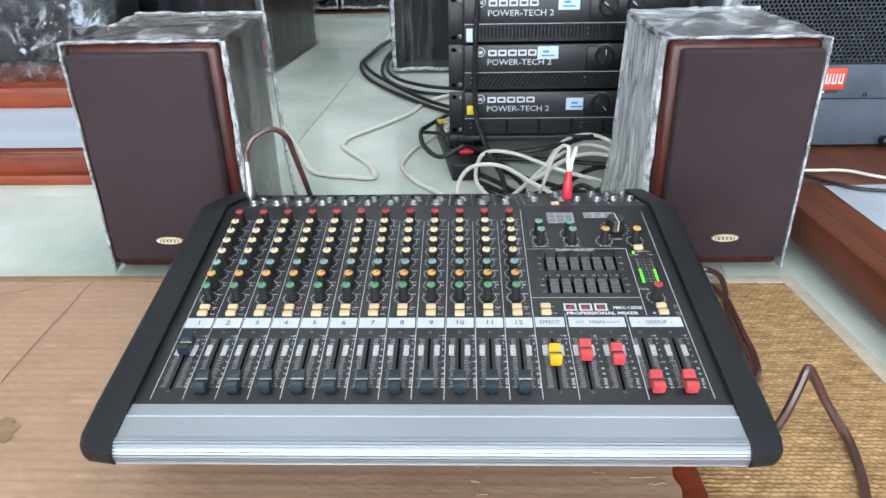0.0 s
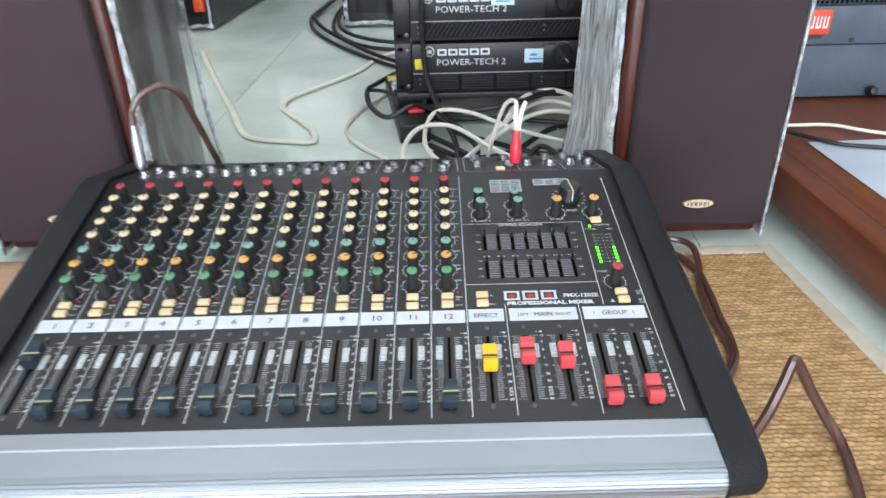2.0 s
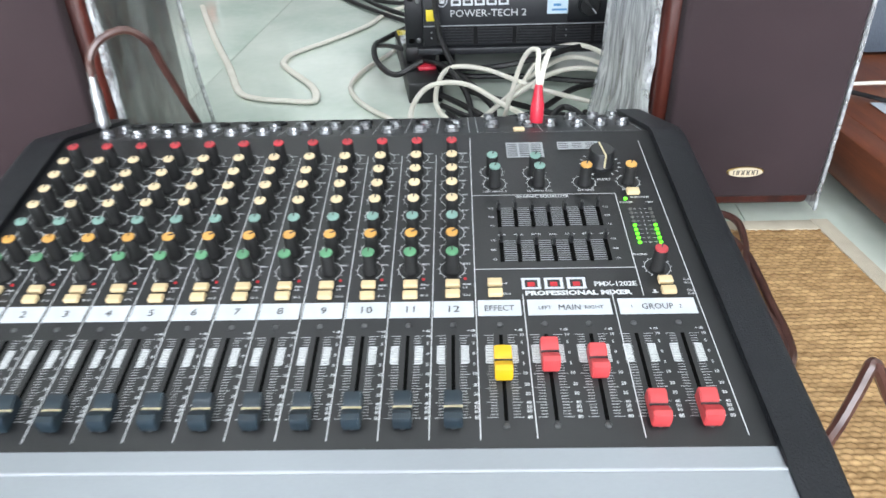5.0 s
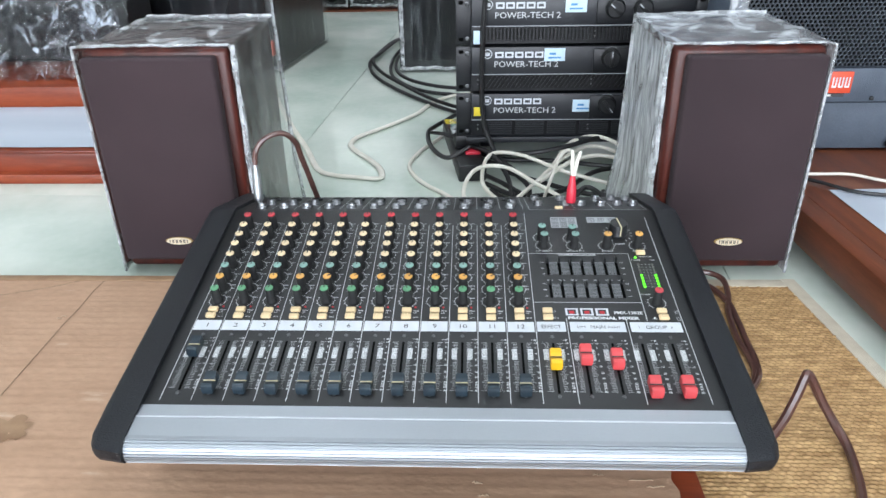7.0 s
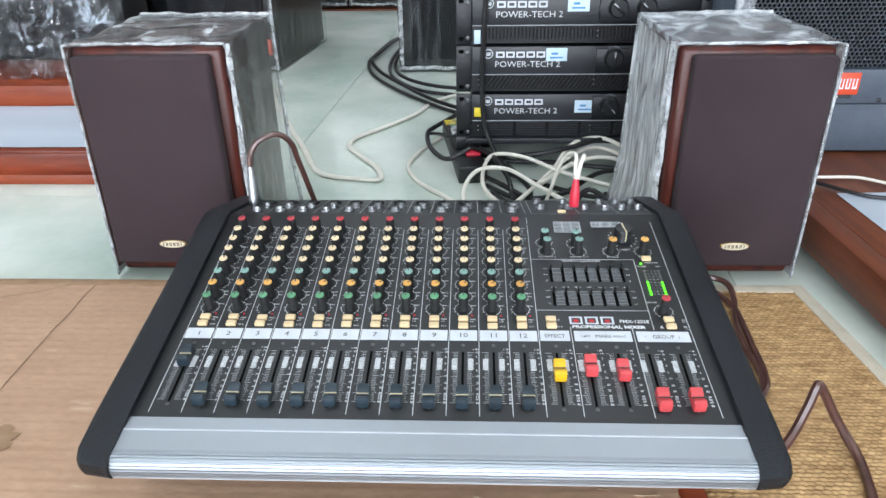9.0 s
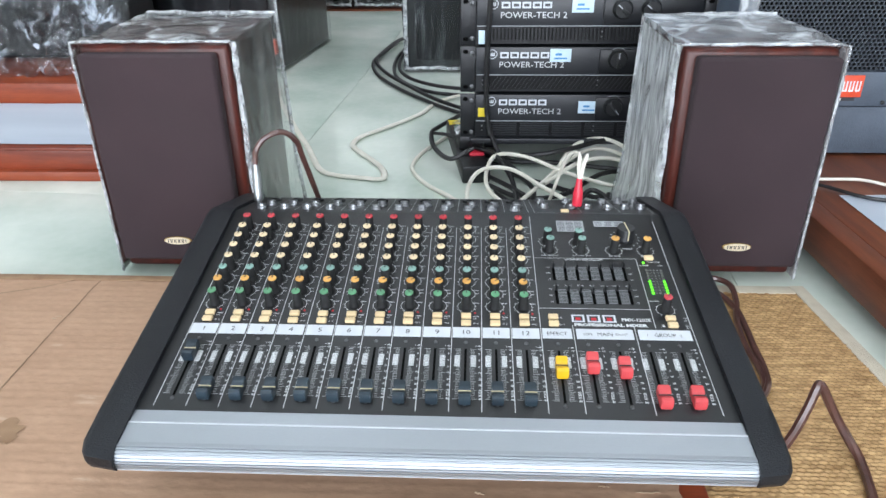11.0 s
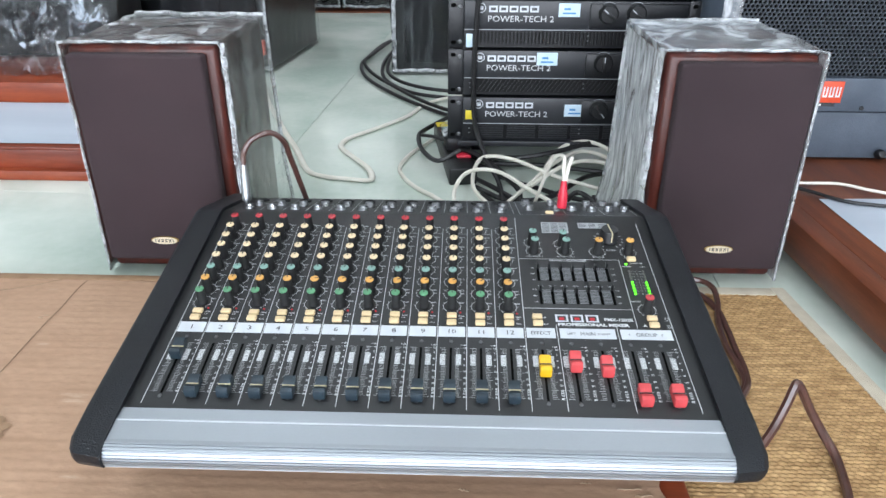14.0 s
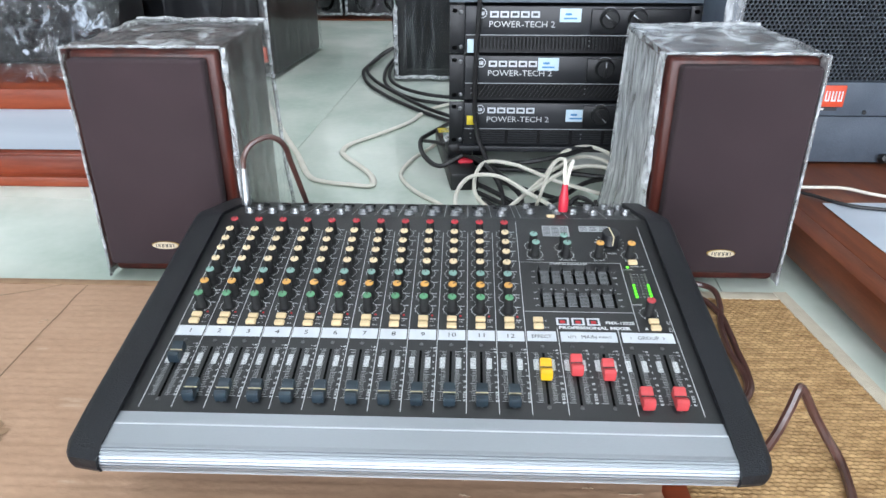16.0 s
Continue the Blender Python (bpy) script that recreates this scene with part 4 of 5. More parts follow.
    fold = [q for q in rows[-1] if (q[0] > x1 + 0.001 if inner > 0 else q[0] < x0 - 0.001)]
    part("film_rim", tube([(x, y, z) for x, y, z in fold], 0.0034, 6, 1), "filmrim", s, "folded white film edge", m=inv)
    back = [(x, y, z) for x, y, z in rows[-1][k0:k1]]
    part("film_rim", tube([(x, y, z + 0.003 * noise.noise((x * 40, z * 40, seed))) for x, y, z in back], 0.0038, 6, 1), "filmrim", s, "folded white film edge", m=inv)
    return s


bookshelf_speaker(-0.4940, -0.2925, -0.4875, -0.3060, 1, 1.0, -0.3995, 0.336, 1.297)
bookshelf_speaker(0.2990, 0.4950, 0.3120, 0.4905, -1, 7.0, 0.4035, 0.332, 1.297)


# ---- stack of rack amplifiers ----
AX, AY, AW, AH = 0.003, 1.506, 0.474, 0.0885


def rack_screw(parent, inv, x, z):
    part("screw", lathe([(0.0042, 0), (0.0040, 0.0015), (0.0018, 0.0022), (0, 0.0016)], 12), "steel", parent, m=inv @ Matrix.Translation((x, AY - 0.0042, z)) @ pose(0, 0, 0, 90))


def amp_knob(parent, inv, x, z, turn):
    m = inv @ Matrix.Translation((x, AY - 0.003, z)) @ pose(0, 0, 0, 90)
    rgm = bmesh.new()
    arc(rgm, 0, 0, 0.0205, -50, 230, 0.0009, 0.0008, 26)
    part("dial_ring", rgm, "print2", parent, m=m, smooth=False)
    kb = part("level_knob", lathe([(0, 0), (0.0185, 0), (0.0185, 0.004), (0.0165, 0.006), (0.0155, 0.014), (0.0145, 0.0150), (0, 0.0150)], 28), "dark", parent, m=m @ pose(0, 0, 0, 0, 0, turn))
    part("grip", box(-0.0032, 0.0032, -0.0145, 0.0145, 0.0145, 0.0200, 0.001), "dark", kb)
    part("pointer", box(-0.0008, 0.0008, 0.004, 0.0145, 0.0198, 0.0204), "label", kb)


def amplifier(z, vent, sticker_x, sticker_z, turns, label):
    a = empty("power_amplifier", pose(AX + AW / 2, AY + 0.18, z), label=label, category="amplifier", group="stack of rack amplifiers")
    inv = a.matrix_world.inverted()
    z1 = z + AH - 0.0015
    part("chassis", box(AX + 0.028, AX + AW - 0.028, AY + 0.004, AY + 0.25, z + 0.004, z1 - 0.004, 0.002), "rack", a, m=inv)
    part("front_panel", box(AX + 0.030, AX + AW - 0.030, AY - 0.003, AY + 0.004, z + 0.034, z1 - 0.001, 0.0015), "rackgrey", a, "slate grey front panel", m=inv)
    part("lower_frame", box(AX + 0.030, AX + AW - 0.030, AY + 0.001, AY + 0.004, z + 0.001, z + 0.033), "rack", a, m=inv)
    for x in (AX, AX + AW - 0.029):
        ear = box(x, x + 0.029, AY, AY + 0.004, z, z1, 0.001)
        er = part("rack_ear", ear, "rack", a, m=inv)
        for zz in (z + 0.010, z1 - 0.010):
            part("slot_hole", box(x + 0.005, x + 0.015, AY - 0.0012, AY + 0.001, zz - 0.0035, zz + 0.0035, 0.003), "hole", er)
        for zz in (z + 0.012, z1 - 0.012):
            rack_screw(a, inv, x + 0.022, zz)
    part("trim_line", box(AX + 0.031, AX + AW - 0.031, AY - 0.0045, AY - 0.0025, z + 0.0335, z + 0.0348), "print2", a, m=inv)
    xa, xb = AX + 0.052, AX + AW - 0.040
    if vent == "slots":
        part("vent_back", box(xa, xb, AY - 0.001, AY + 0.002, z + 0.008, z + 0.030), "foam", a, m=inv)
        n = 56
        for k in range(n):
            x = lerp(xa, xb, k / n)
            part("slat", SLAT_V, "rack", a, m=inv @ Matrix.Translation((x, AY - 0.002, z + 0.019)))
    elif vent == "foam":
        part("filter", box(xa, xb, AY - 0.002, AY + 0.002, z + 0.006, z + 0.032, 0.001), "foam", a, "diagonally textured black filter", m=inv)
        for k in range(44):
            x = lerp(xa + 0.012, xb - 0.012, k / 43)
            part("rib", RIB, "rack", a, m=inv @ Matrix.Translation((x, AY - 0.0025, z + 0.019)) @ pose(0, 0, 0, 0, 35, 0))
    else:
        part("vent_back", box(xa, xb, AY - 0.001, AY + 0.002, z + 0.003, z + 0.031), "foam", a, m=inv)
        for k in range(6):
            x = lerp(xa, xb, k / 6)
            for q in range(6):
                part("slat", SLAT_H, "rackgrey", a, m=inv @ Matrix.Translation((x + 0.031, AY - 0.002, z + 0.0055 + 0.0046 * q)))
    for x in (AX + 0.043, AX + 0.262):
        for zz in (z + 0.024, z + 0.015):
            part("pin", lathe([(0.0016, 0), (0.0012, 0.001), (0, 0.001)], 8), "chrome", a, m=inv @ Matrix.Translation((x, AY - 0.003, zz)) @ pose(0, 0, 0, 90))
    m = inv @ Matrix.Translation((AX, AY - 0.0034, z + 0.0605)) @ pose(0, 0, 0, 90)
    t = bmesh.new()
    letters(t, "POWER-TECH 2", 0.0158, 0.0745, -0.0075, 0.0, "LEFT", sx=1.10)
    part("model_writing", t, "print", a, m=m, smooth=False)
    t = bmesh.new()
    for k in range(4):
        aa = 45 + 90 * k
        cx, cz = 0.0610 + 0.0045 * math.cos(radians(aa)), 0.0125 + 0.0045 * math.sin(radians(aa))
        arc(t, cx, cz, 0.0036, aa - 45, aa + 45, 0.0014, 0.0, 6)
    for q in ((0.0529, 0.0093, 0.0529, 0.0157), (0.0691, 0.0093, 0.0691, 0.0157), (0.0575, 0.0206, 0.0645, 0.0206), (0.0575, 0.0044, 0.0645, 0.0044)):
        stroke(t, *q, 0.0014)
    quad(t, 0.0570, 0.0650, 0.0090, 0.0120)
    for x in (0.0570, 0.0600, 0.0630):
        quad(t, x, x + 0.0020, 0.0120, 0.0155)
    # maker's mark: five plain block frames
    for k in range(5):
        x, w, lo, hi, bw = 0.0755 + 0.0190 * k, 0.0160, 0.0050, 0.0165, 0.0032
        for q in ((x, x + w, hi - bw, hi), (x, x + w, lo, lo + bw), (x, x + bw, lo + bw, hi - bw), (x + w - bw, x + w, lo + bw, hi - bw)):
            quad(t, *q)
    part("maker_mark", t, "label", a, "white block mark", m=m, smooth=False)
    st = part("sticker", box(sticker_x - 0.0197, sticker_x + 0.0197, AY - 0.0042, AY - 0.0030, z + sticker_z - 0.0090, z + sticker_z + 0.0150), "sticker", a, "small pale blue sticker", m=inv)
    t = bmesh.new()
    quad(t, -0.010, 0.002, 0.003, 0.007)
    quad(t, -0.012, 0.012, -0.004, -0.001)
    part("sticker_mark", t, "blueink", st, m=Matrix.Translation((sticker_x, AY - 0.0046, z + sticker_z)) @ pose(0, 0, 0, 90), smooth=False)
    part("knob_plate", box(AX + 0.262, AX + 0.442, AY - 0.0052, AY - 0.0028, z + 0.037, z1 - 0.005, 0.003), "rack", a, m=inv)
    for x, tr in zip((AX + 0.2955, AX + 0.347), turns):
        amp_knob(a, inv, x, z + 0.0645, tr)
    return a


SLAT_V = mesh_of(box(-0.0017, 0.0017, -0.001, 0.002, -0.011, 0.011), "slat", "rack")
RIB = mesh_of(box(-0.0009, 0.0009, -0.0012, 0.001, -0.014, 0.014), "rib", "rack")
SLAT_H = mesh_of(box(-0.0285, 0.0285, -0.001, 0.002, -0.0013, 0.0013), "slat", "rackgrey")
Z3 = 0.0710
amplifier(Z3, "louvre", AX + 0.249, 0.059, (-140, 20), "black rack power amplifier with slatted lower vent, at the bottom")
amplifier(Z3 + 0.0905, "foam", AX + 0.189, 0.068, (0, 0), "black rack power amplifier with foam filter, mid-stack")
amplifier(Z3 + 0.181, "slots", AX + 0.224, 0.067, (50, 50), "black rack power amplifier with upright vent slots")
tagged(part("yellow_tag", box(0.038, 0.0565, AY - 0.0052, AY - 0.0040, 0.1135, 0.1315, 0.0003), "yellow"), "small yellow paper tag stuck on the amplifier", "label")
tagged(part("white_tag", box(0.037, 0.0490, AY - 0.0052, AY - 0.0040, 0.2535, 0.2785, 0.0003), "sticker"), "small white tag stuck on the amplifier", "label")
t4 = empty("rack_processor", pose(AX + AW / 2, AY + 0.12, Z3 + 0.2715), label="pale blue-grey rack unit resting on the amplifiers", category="rack unit", group="stack of rack amplifiers")
inv = t4.matrix_world.inverted()
part("case", box(AX + 0.02, AX + AW - 0.02, AY + 0.006, AY + 0.28, Z3 + 0.2715, Z3 + 0.355, 0.002), "rack", t4, m=inv)
part("front_panel", box(AX, AX + AW, AY + 0.002, AY + 0.006, Z3 + 0.2725, Z3 + 0.360, 0.001), "rackblue", t4, m=inv)
for x in (0.12, 0.14, 0.16, 0.18, 0.20, 0.22):
    part("button", box(AX + x, AX + x + 0.007, AY - 0.001, AY + 0.003, Z3 + 0.283, Z3 + 0.289, 0.001), "rack", t4, m=inv)
part("label_plate", box(AX + 0.035, AX + 0.09, AY + 0.0005, AY + 0.003, Z3 + 0.282, Z3 + 0.30), "label", t4, m=inv)
st = empty("low_stand", pose(AX + AW / 2, AY + 0.15, 0), label="low dusty board on blocks under the amplifiers", category="stand")
inv = st.matrix_world.inverted()
part("board", box(AX + 0.02, AX + AW, AY - 0.008, AY + 0.26, 0.0590, Z3 - 0.001, 0.002), "rackgrey", st, m=inv)
for x in (AX + 0.05, AX + AW - 0.09):
    part("block", box(x, x + 0.03, AY + 0.14, AY + 0.24, 0.0, 0.0588, 0.002), "rack", st, m=inv)


# ---- low benches and what stands on them ----
bl = empty("low_bench", pose(-1.3, 1.75, 0), label="low red wooden bench with a raised back step", category="bench")
inv = bl.matrix_world.inverted()
BX1 = -0.66
part("plinth", box(-2.4, BX1, 1.426, 2.3, 0.0, 0.020, 0.002), "redwood2", bl, "lighter orange plinth", m=inv)
part("front_board", box(-2.4, BX1 + 0.006, 1.440, 1.462, 0.020, 0.060, 0.003), "redwood", bl, m=inv)
part("seat_board", box(-2.4, BX1 + 0.01, 1.434, 2.3, 0.060, 0.067, 0.002), "redwood", bl, m=inv)
part("back_step", box(-2.4, BX1 + 0.01, 1.746, 2.3, 0.067, 0.116, 0.003), "redwood2", bl, m=inv)
tagged(part("paper_sheet", film_sheet([[(lerp(-2.3, -0.69, i / 40), lerp(1.450, 1.741, j / 14), 0.0695) for i in range(41)] for j in range(15)], 0.0008, 9), "paper"), "bluish white paper laid on the red bench", "paper")

br_dir = 3.0
bench = empty("low_bench", pose(0.531, 1.084, 0, 0, 0, br_dir), label="low brown wooden bench with a thick rail", category="bench")
part("side_rail", box(0.0, 0.035, -1.2, 0.40, 0.026, 0.082, 0.004), "brownwood", bench)
part("seat_board", box(0.036, 1.6, -1.2, 0.40, 0.066, 0.080, 0.002), "brownwood", bench)
part("rear_board", box(0.50, 1.5, 1.48, 2.0, 0.0, 0.0635, 0.002), "brownwood", bench, m=bench.matrix_world.inverted())
for y in (-0.9, 0.2):
    part("foot", box(0.06, 1.5, y, y + 0.08, 0.0, 0.0655), "brownwood", bench)
tagged(part("paper_sheet", film_sheet([[(lerp(0.078, 0.60, i / 20), lerp(-0.8, 0.105, j / 24), 0.0815) for i in range(21)] for j in range(25)], 0.0006, 9), "paper"), "white paper lying on the brown bench", "paper").matrix_world = bench.matrix_world.copy()


def hex_grille(x0, x1, z0, z1, pitch, hole):
    """A steel sheet with round-ended holes in a honeycomb: a hexagonal ring for each cell."""
    b = bmesh.new()
    R = pitch / math.sqrt(3)
    row, z = 0, z0 + R
    while z < z1 - R * 0.5:
        x = x0 + pitch * (0.5 + 0.5 * (row % 2))
        while x < x1 - pitch * 0.4:
            o = [b.verts.new((x + R * math.sin(k * math.pi / 3), 0, z + R * math.cos(k * math.pi / 3))) for k in range(6)]
            i = [b.verts.new((x + hole * math.sin(k * math.pi / 3), 0, z + hole * math.cos(k * math.pi / 3))) for k in range(6)]
            d = [b.verts.new((v.co.x, 0.004, v.co.z)) for v in i]
            for k in range(6):
                q = (k + 1) % 6
                b.faces.new((o[k], o[q], i[q], i[k]))
                b.faces.new((i[k], i[q], d[q], d[k]))
            x += pitch
        z += pitch * math.sqrt(3) / 2
        row += 1
    return b


# large stage loudspeaker on the brown bench
JY, JX0, JX1, JZ = 1.380, 0.468, 1.02, 0.0825
sp = empty("stage_loudspeaker", pose(0.74, 1.6, JZ), label="large blue-grey stage loudspeaker with perforated steel grille on the bench", category="speaker")
inv = sp.matrix_world.inverted()
part("cabinet", box(JX0, JX1, JY + 0.012, JY + 0.42, JZ, 0.78, 0.006), "bluegrey", sp, m=inv)
part("lower_panel", box(JX0 + 0.01, JX1, JY + 0.004, JY + 0.012, JZ + 0.002, 0.1695, 0.002), "bluegrey", sp, m=inv)
part("badge_band", box(JX0 + 0.01, JX1, JY - 0.004, JY + 0.012, 0.1725, 0.2315, 0.002), "bluegrey", sp, m=inv)
part("grille_backing", box(JX0 + 0.03, JX1 - 0.02, JY + 0.009, JY + 0.0115, 0.2335, 0.76), "hole", sp, m=inv)
part("grille", hex_grille(JX0 + 0.022, JX1, 0.2325, 0.50, 0.0076, 0.0034), "perf", sp, "dark perforated steel grille", m=inv @ Matrix.Translation((0, JY, 0)), smooth=False)
bd = part("badge", box(0.646, 0.6935, JY - 0.007, JY - 0.004, 0.189, 0.2265, 0.001), "orange", sp, "orange-red badge with plain white marks", m=inv)
t = bmesh.new()
for x in (-0.010, 0.001, 0.012):
    for q in ((x, x + 0.0025, -0.009, 0.009), (x + 0.0055, x + 0.008, -0.009, 0.009), (x + 0.0025, x + 0.0055, -0.009, -0.006)):
        quad(t, *q)
part("badge_mark", t, "white", bd, m=Matrix.Translation((0.669, JY - 0.0076, 0.208)) @ pose(0, 0, 0, 90), smooth=False)
part("badge_strip", box(0.640, 0.684, JY - 0.0065, JY - 0.004, 0.1825, 0.188), "ink", bd)
part("badge_strip", box(0.643, 0.661, JY - 0.0075, JY - 0.0065, 0.1835, 0.187), "white", bd)
for x, z in ((0.734, 0.1790), (0.50, 0.1790)):
    part("screw", lathe([(0.004, 0), (0.0035, 0.002), (0, 0.003)], 10), "dark", sp, m=inv @ Matrix.Translation((x, JY - 0.004, z)) @ pose(0, 0, 0, 90))
part("corner_knob", lathe([(0, 0), (0.008, 0), (0.009, 0.006), (0.006, 0.014), (0, 0.016)], 14), "dark", sp, m=inv @ Matrix.Translation((0.788, JY - 0.002, 0.094)) @ pose(0, 0, 0, 70))
part("film_strip", film_sheet([[(JX0 - 0.006 + 0.016 * i, JY - 0.006, lerp(0.09, 0.7, j / 40)) for i in range(3)] for j in range(41)], 0.004, 20, 5), "filmrim", sp, "strip of clear film at the cabinet edge", m=inv)


def wrapped_cabinet(x0, x1, y0, y1, h, label, face=True, holes=(), z0=0.0, yaw=0.0, film=True, seed=0.0, amp=0.006):
    """A black loudspeaker cabinet wrapped in clear film."""
    w = empty("wrapped_loudspeaker", pose(x0, y0, z0, 0, 0, yaw), label=label, category="speaker", group="wrapped black loudspeakers")
    W, D = x1 - x0, y1 - y0
    part("cabinet", box(0, W, 0, D, 0.006, h, 0.008, 3), "blackcab", w)
    if face:
        part("grille", box(0.03, W - 0.03, -0.012, 0.001, 0.035, h - 0.03, 0.006), "grille_black", w, "black cloth grille")
    for hx, hz, r in holes:
        part("cone", lathe([(r, 0.0), (r * 0.96, 0.006), (r * 0.8, 0.003), (r * 0.3, -0.02), (0, -0.016)], 28), "hole", w, "dark round cone", m=Matrix.Translation((hx, -0.003, hz)) @ pose(0, 0, 0, 90))
        part("cone_ring", lathe([(r * 1.12, 0.0), (r * 1.1, 0.006), (r, 0.008), (r * 0.95, 0.002)], 28), "rackgrey", w, m=Matrix.Translation((hx, -0.003, hz)) @ pose(0, 0, 0, 90))
    if film:
        o = 0.008
        n = 60
        loop = []
        for (ax, ay), (cx, cy) in (((-o, -o - 0.012), (W + o, -o - 0.012)), ((W + o, -o - 0.012), (W + o, D + o)), ((W + o, D + o), (-o, D + o)), ((-o, D + o), (-o, -o - 0.012))):
            loop += [(lerp(ax, cx, k / n), lerp(ay, cy, k / n)) for k in range(n)]
        loop.append(loop[0])
        m = max(12, int(h / 0.02))
        part("film", film_sheet([[(x, y, lerp(0.002, h + o, j / m)) for x, y in loop] for j in range(m + 1)], amp * 0.25, 26, seed, zs=0.2, sharp=2.0), "filmcab", w, "clear wrinkled film")
        part("film_rim", tube([(x, y - 0.004, 0.014 + 0.008 * noise.noise((x * 25, seed, 0))) for x, y in loop[:n + 1]], 0.0055, 8, 1), "filmrim", w, "gathered film edge")
        part("film_rim", tube([(W + o - 0.008 + 0.006 * noise.noise((k * 0.9, seed, 1)), -o - 0.012, lerp(0.006, h, k / 40)) for k in range(41)], 0.0048, 8, 1, 0.4), "filmrim", w, "gathered film edge")
        part("film_rim", tube([(-o + 0.008 + 0.006 * noise.noise((k * 0.9, seed, 5)), -o - 0.012, lerp(0.006, h, k / 40)) for k in range(41)], 0.0065, 8, 1, 0.4), "filmrim", w, "gathered film edge")
    return w


M["grille_black"] = mat("black grille cloth", (0.014, 0.015, 0.018), (0.010, 0.011, 0.013), rough=0.8, scale=8, bump=0.4, bscale=700)
left_cab = wrapped_cabinet(-1.22, -0.616, 2.448, 2.93, 0.72, "large black loudspeaker in clear film on the tiled floor", seed=2.0, yaw=-5.0, amp=0.004)
left_cab.matrix_world = pose(-0.574, 2.380, 0, 0, 0, -6.4) @ Matrix.Translation((-0.604, 0, 0))
part("badge", box(0.566, 0.594, -0.030, -0.011, 0.055, 0.10, 0.001), "orange", left_cab, "orange-red badge")
part("woofer", lathe([(0.17, 0), (0.168, 0.003), (0.155, 0.004), (0, 0.004)], 40), "rackgrey", left_cab, "faint round woofer ring", m=Matrix.Translation((0.30, -0.0125, 0.26)) @ pose(0, 0, 0, 90))
wrapped_cabinet(-0.182, 0.37, 2.372, 2.80, 0.62, "black loudspeaker in clear film behind the amplifiers", seed=9.0)
ledge = part("wooden_ledge", box(-2.0, 1.6, 3.56, 4.1, 0.0, 0.006, 0.002), "brownwood")
tagged(ledge, "thin wooden ledge on the floor along the far wall", "ledge")
wrapped_cabinet(-0.87, -0.555, 3.60, 3.95, 0.5, "black loudspeaker in clear film by the far wall", False, ((0.09, 0.075, 0.05), (0.235, 0.075, 0.05)), 0.0125, seed=4.0)
wrapped_cabinet(-0.530, -0.20, 3.60, 3.95, 0.5, "black twin-port loudspeaker in clear film by the far wall", False, ((0.09, 0.075, 0.052), (0.225, 0.075, 0.052)), 0.0125, seed=5.0)
wrapped_cabinet(-1.33, -1.0, 3.60, 3.95, 0.5, "black loudspeaker in clear film by the far wall", False, ((0.1, 0.1, 0.06),), 0.0125, seed=6.0)
# crumpled film over dark cabinets on the red bench
wrapped_cabinet(-1.245, -0.905, 1.99, 2.26, 0.42, "black cabinet under crumpled clear film on the red bench", False, (), 0.1165, seed=11.0, film=False)
wrapped_cabinet(-1.75, -1.275, 2.02, 2.28, 0.42, "black cabinet under crumpled clear film on the red bench", False, (), 0.1165, seed=12.0, film=False)
sheet = []
for j in range(110):
    t = j / 109
    r = []
    for i in range(170):
        u = i / 169
        x = lerp(-1.7, -0.80, u)
        z = lerp(0.122, 0.56, t)
        y = lerp(1.80, 1.95, min(1, t * 1.5)) + 0.035 * noise.noise((x * 7, z * 6, 1)) + 0.012 * noise.noise((x * 21, z * 17, 3))
        r.append((x + 0.02 * noise.noise((z * 8, x * 3, 7)), y, z + 0.006 * math.sin(x * 20) * (1 - t)))
    sheet.append(r)
tagged(part("film_sheet", film_sheet(sheet, 0.011, 21, 3.0, zs=0.6, sharp=3.0), "filmcrumple"), "crumpled clear plastic sheet hung over the wrapped cabinets", "plastic sheet")


# ---- cables ----
def cable(name, label, pts, r, material, flat=1.0, n=8):
    return tagged(part(name, tube(pts, r, n, 8, flat), material), label, "cable")


FL = 0.0045
cable("white_cable", "flat ivory cable snaking over the tiles", [(-0.53, 2.10, FL), (-0.477, 1.963, FL), (-0.398, 1.768, FL), (-0.338, 1.630, FL), (-0.285, 1.496, FL), (-0.245, 1.461, FL), (-0.194, 1.448, FL), (-0.156, 1.441, FL), (-0.147, 1.458, FL), (-0.165, 1.518, FL), (-0.229, 1.620, FL), (-0.240, 1.661, FL), (-0.228, 1.708, FL), (-0.171, 1.787, FL), (-0.106, 1.891, FL), (-0.070, 1.995, FL), (-0.01, 2.046, 0.01), (0.08, 2.08, 0.01)], 0.0066, "whitewire", 0.55)
cable("white_cable", "thin ivory cable curving towards the console", [(0.0, 1.76, 0.02), (-0.042, 1.688, FL), (-0.078, 1.605, FL), (-0.096, 1.520, FL), (-0.083, 1.460, FL), (-0.053, 1.405, FL), (-0.013, 1.355, FL), (0.03, 1.28, FL), (0.05, 1.2, FL)], 0.0042, "whitewire")
cable("white_cable", "ivory cable looping over the tangle", [(0.03, 1.22, 0.02), (0.02, 1.30, 0.04), (0.045, 1.37, 0.052), (0.10, 1.375, 0.052), (0.16, 1.31, 0.04), (0.22, 1.27, 0.025), (0.30, 1.30, 0.012)], 0.0039, "whitewire")
cable("white_cable", "ivory cable looping over the tangle", [(0.17, 1.24, 0.02), (0.10, 1.27, 0.02), (0.055, 1.35, 0.03), (0.07, 1.45, 0.05), (0.13, 1.45, 0.05), (0.21, 1.40, 0.035), (0.31, 1.36, 0.02)], 0.0039, "whitewire")
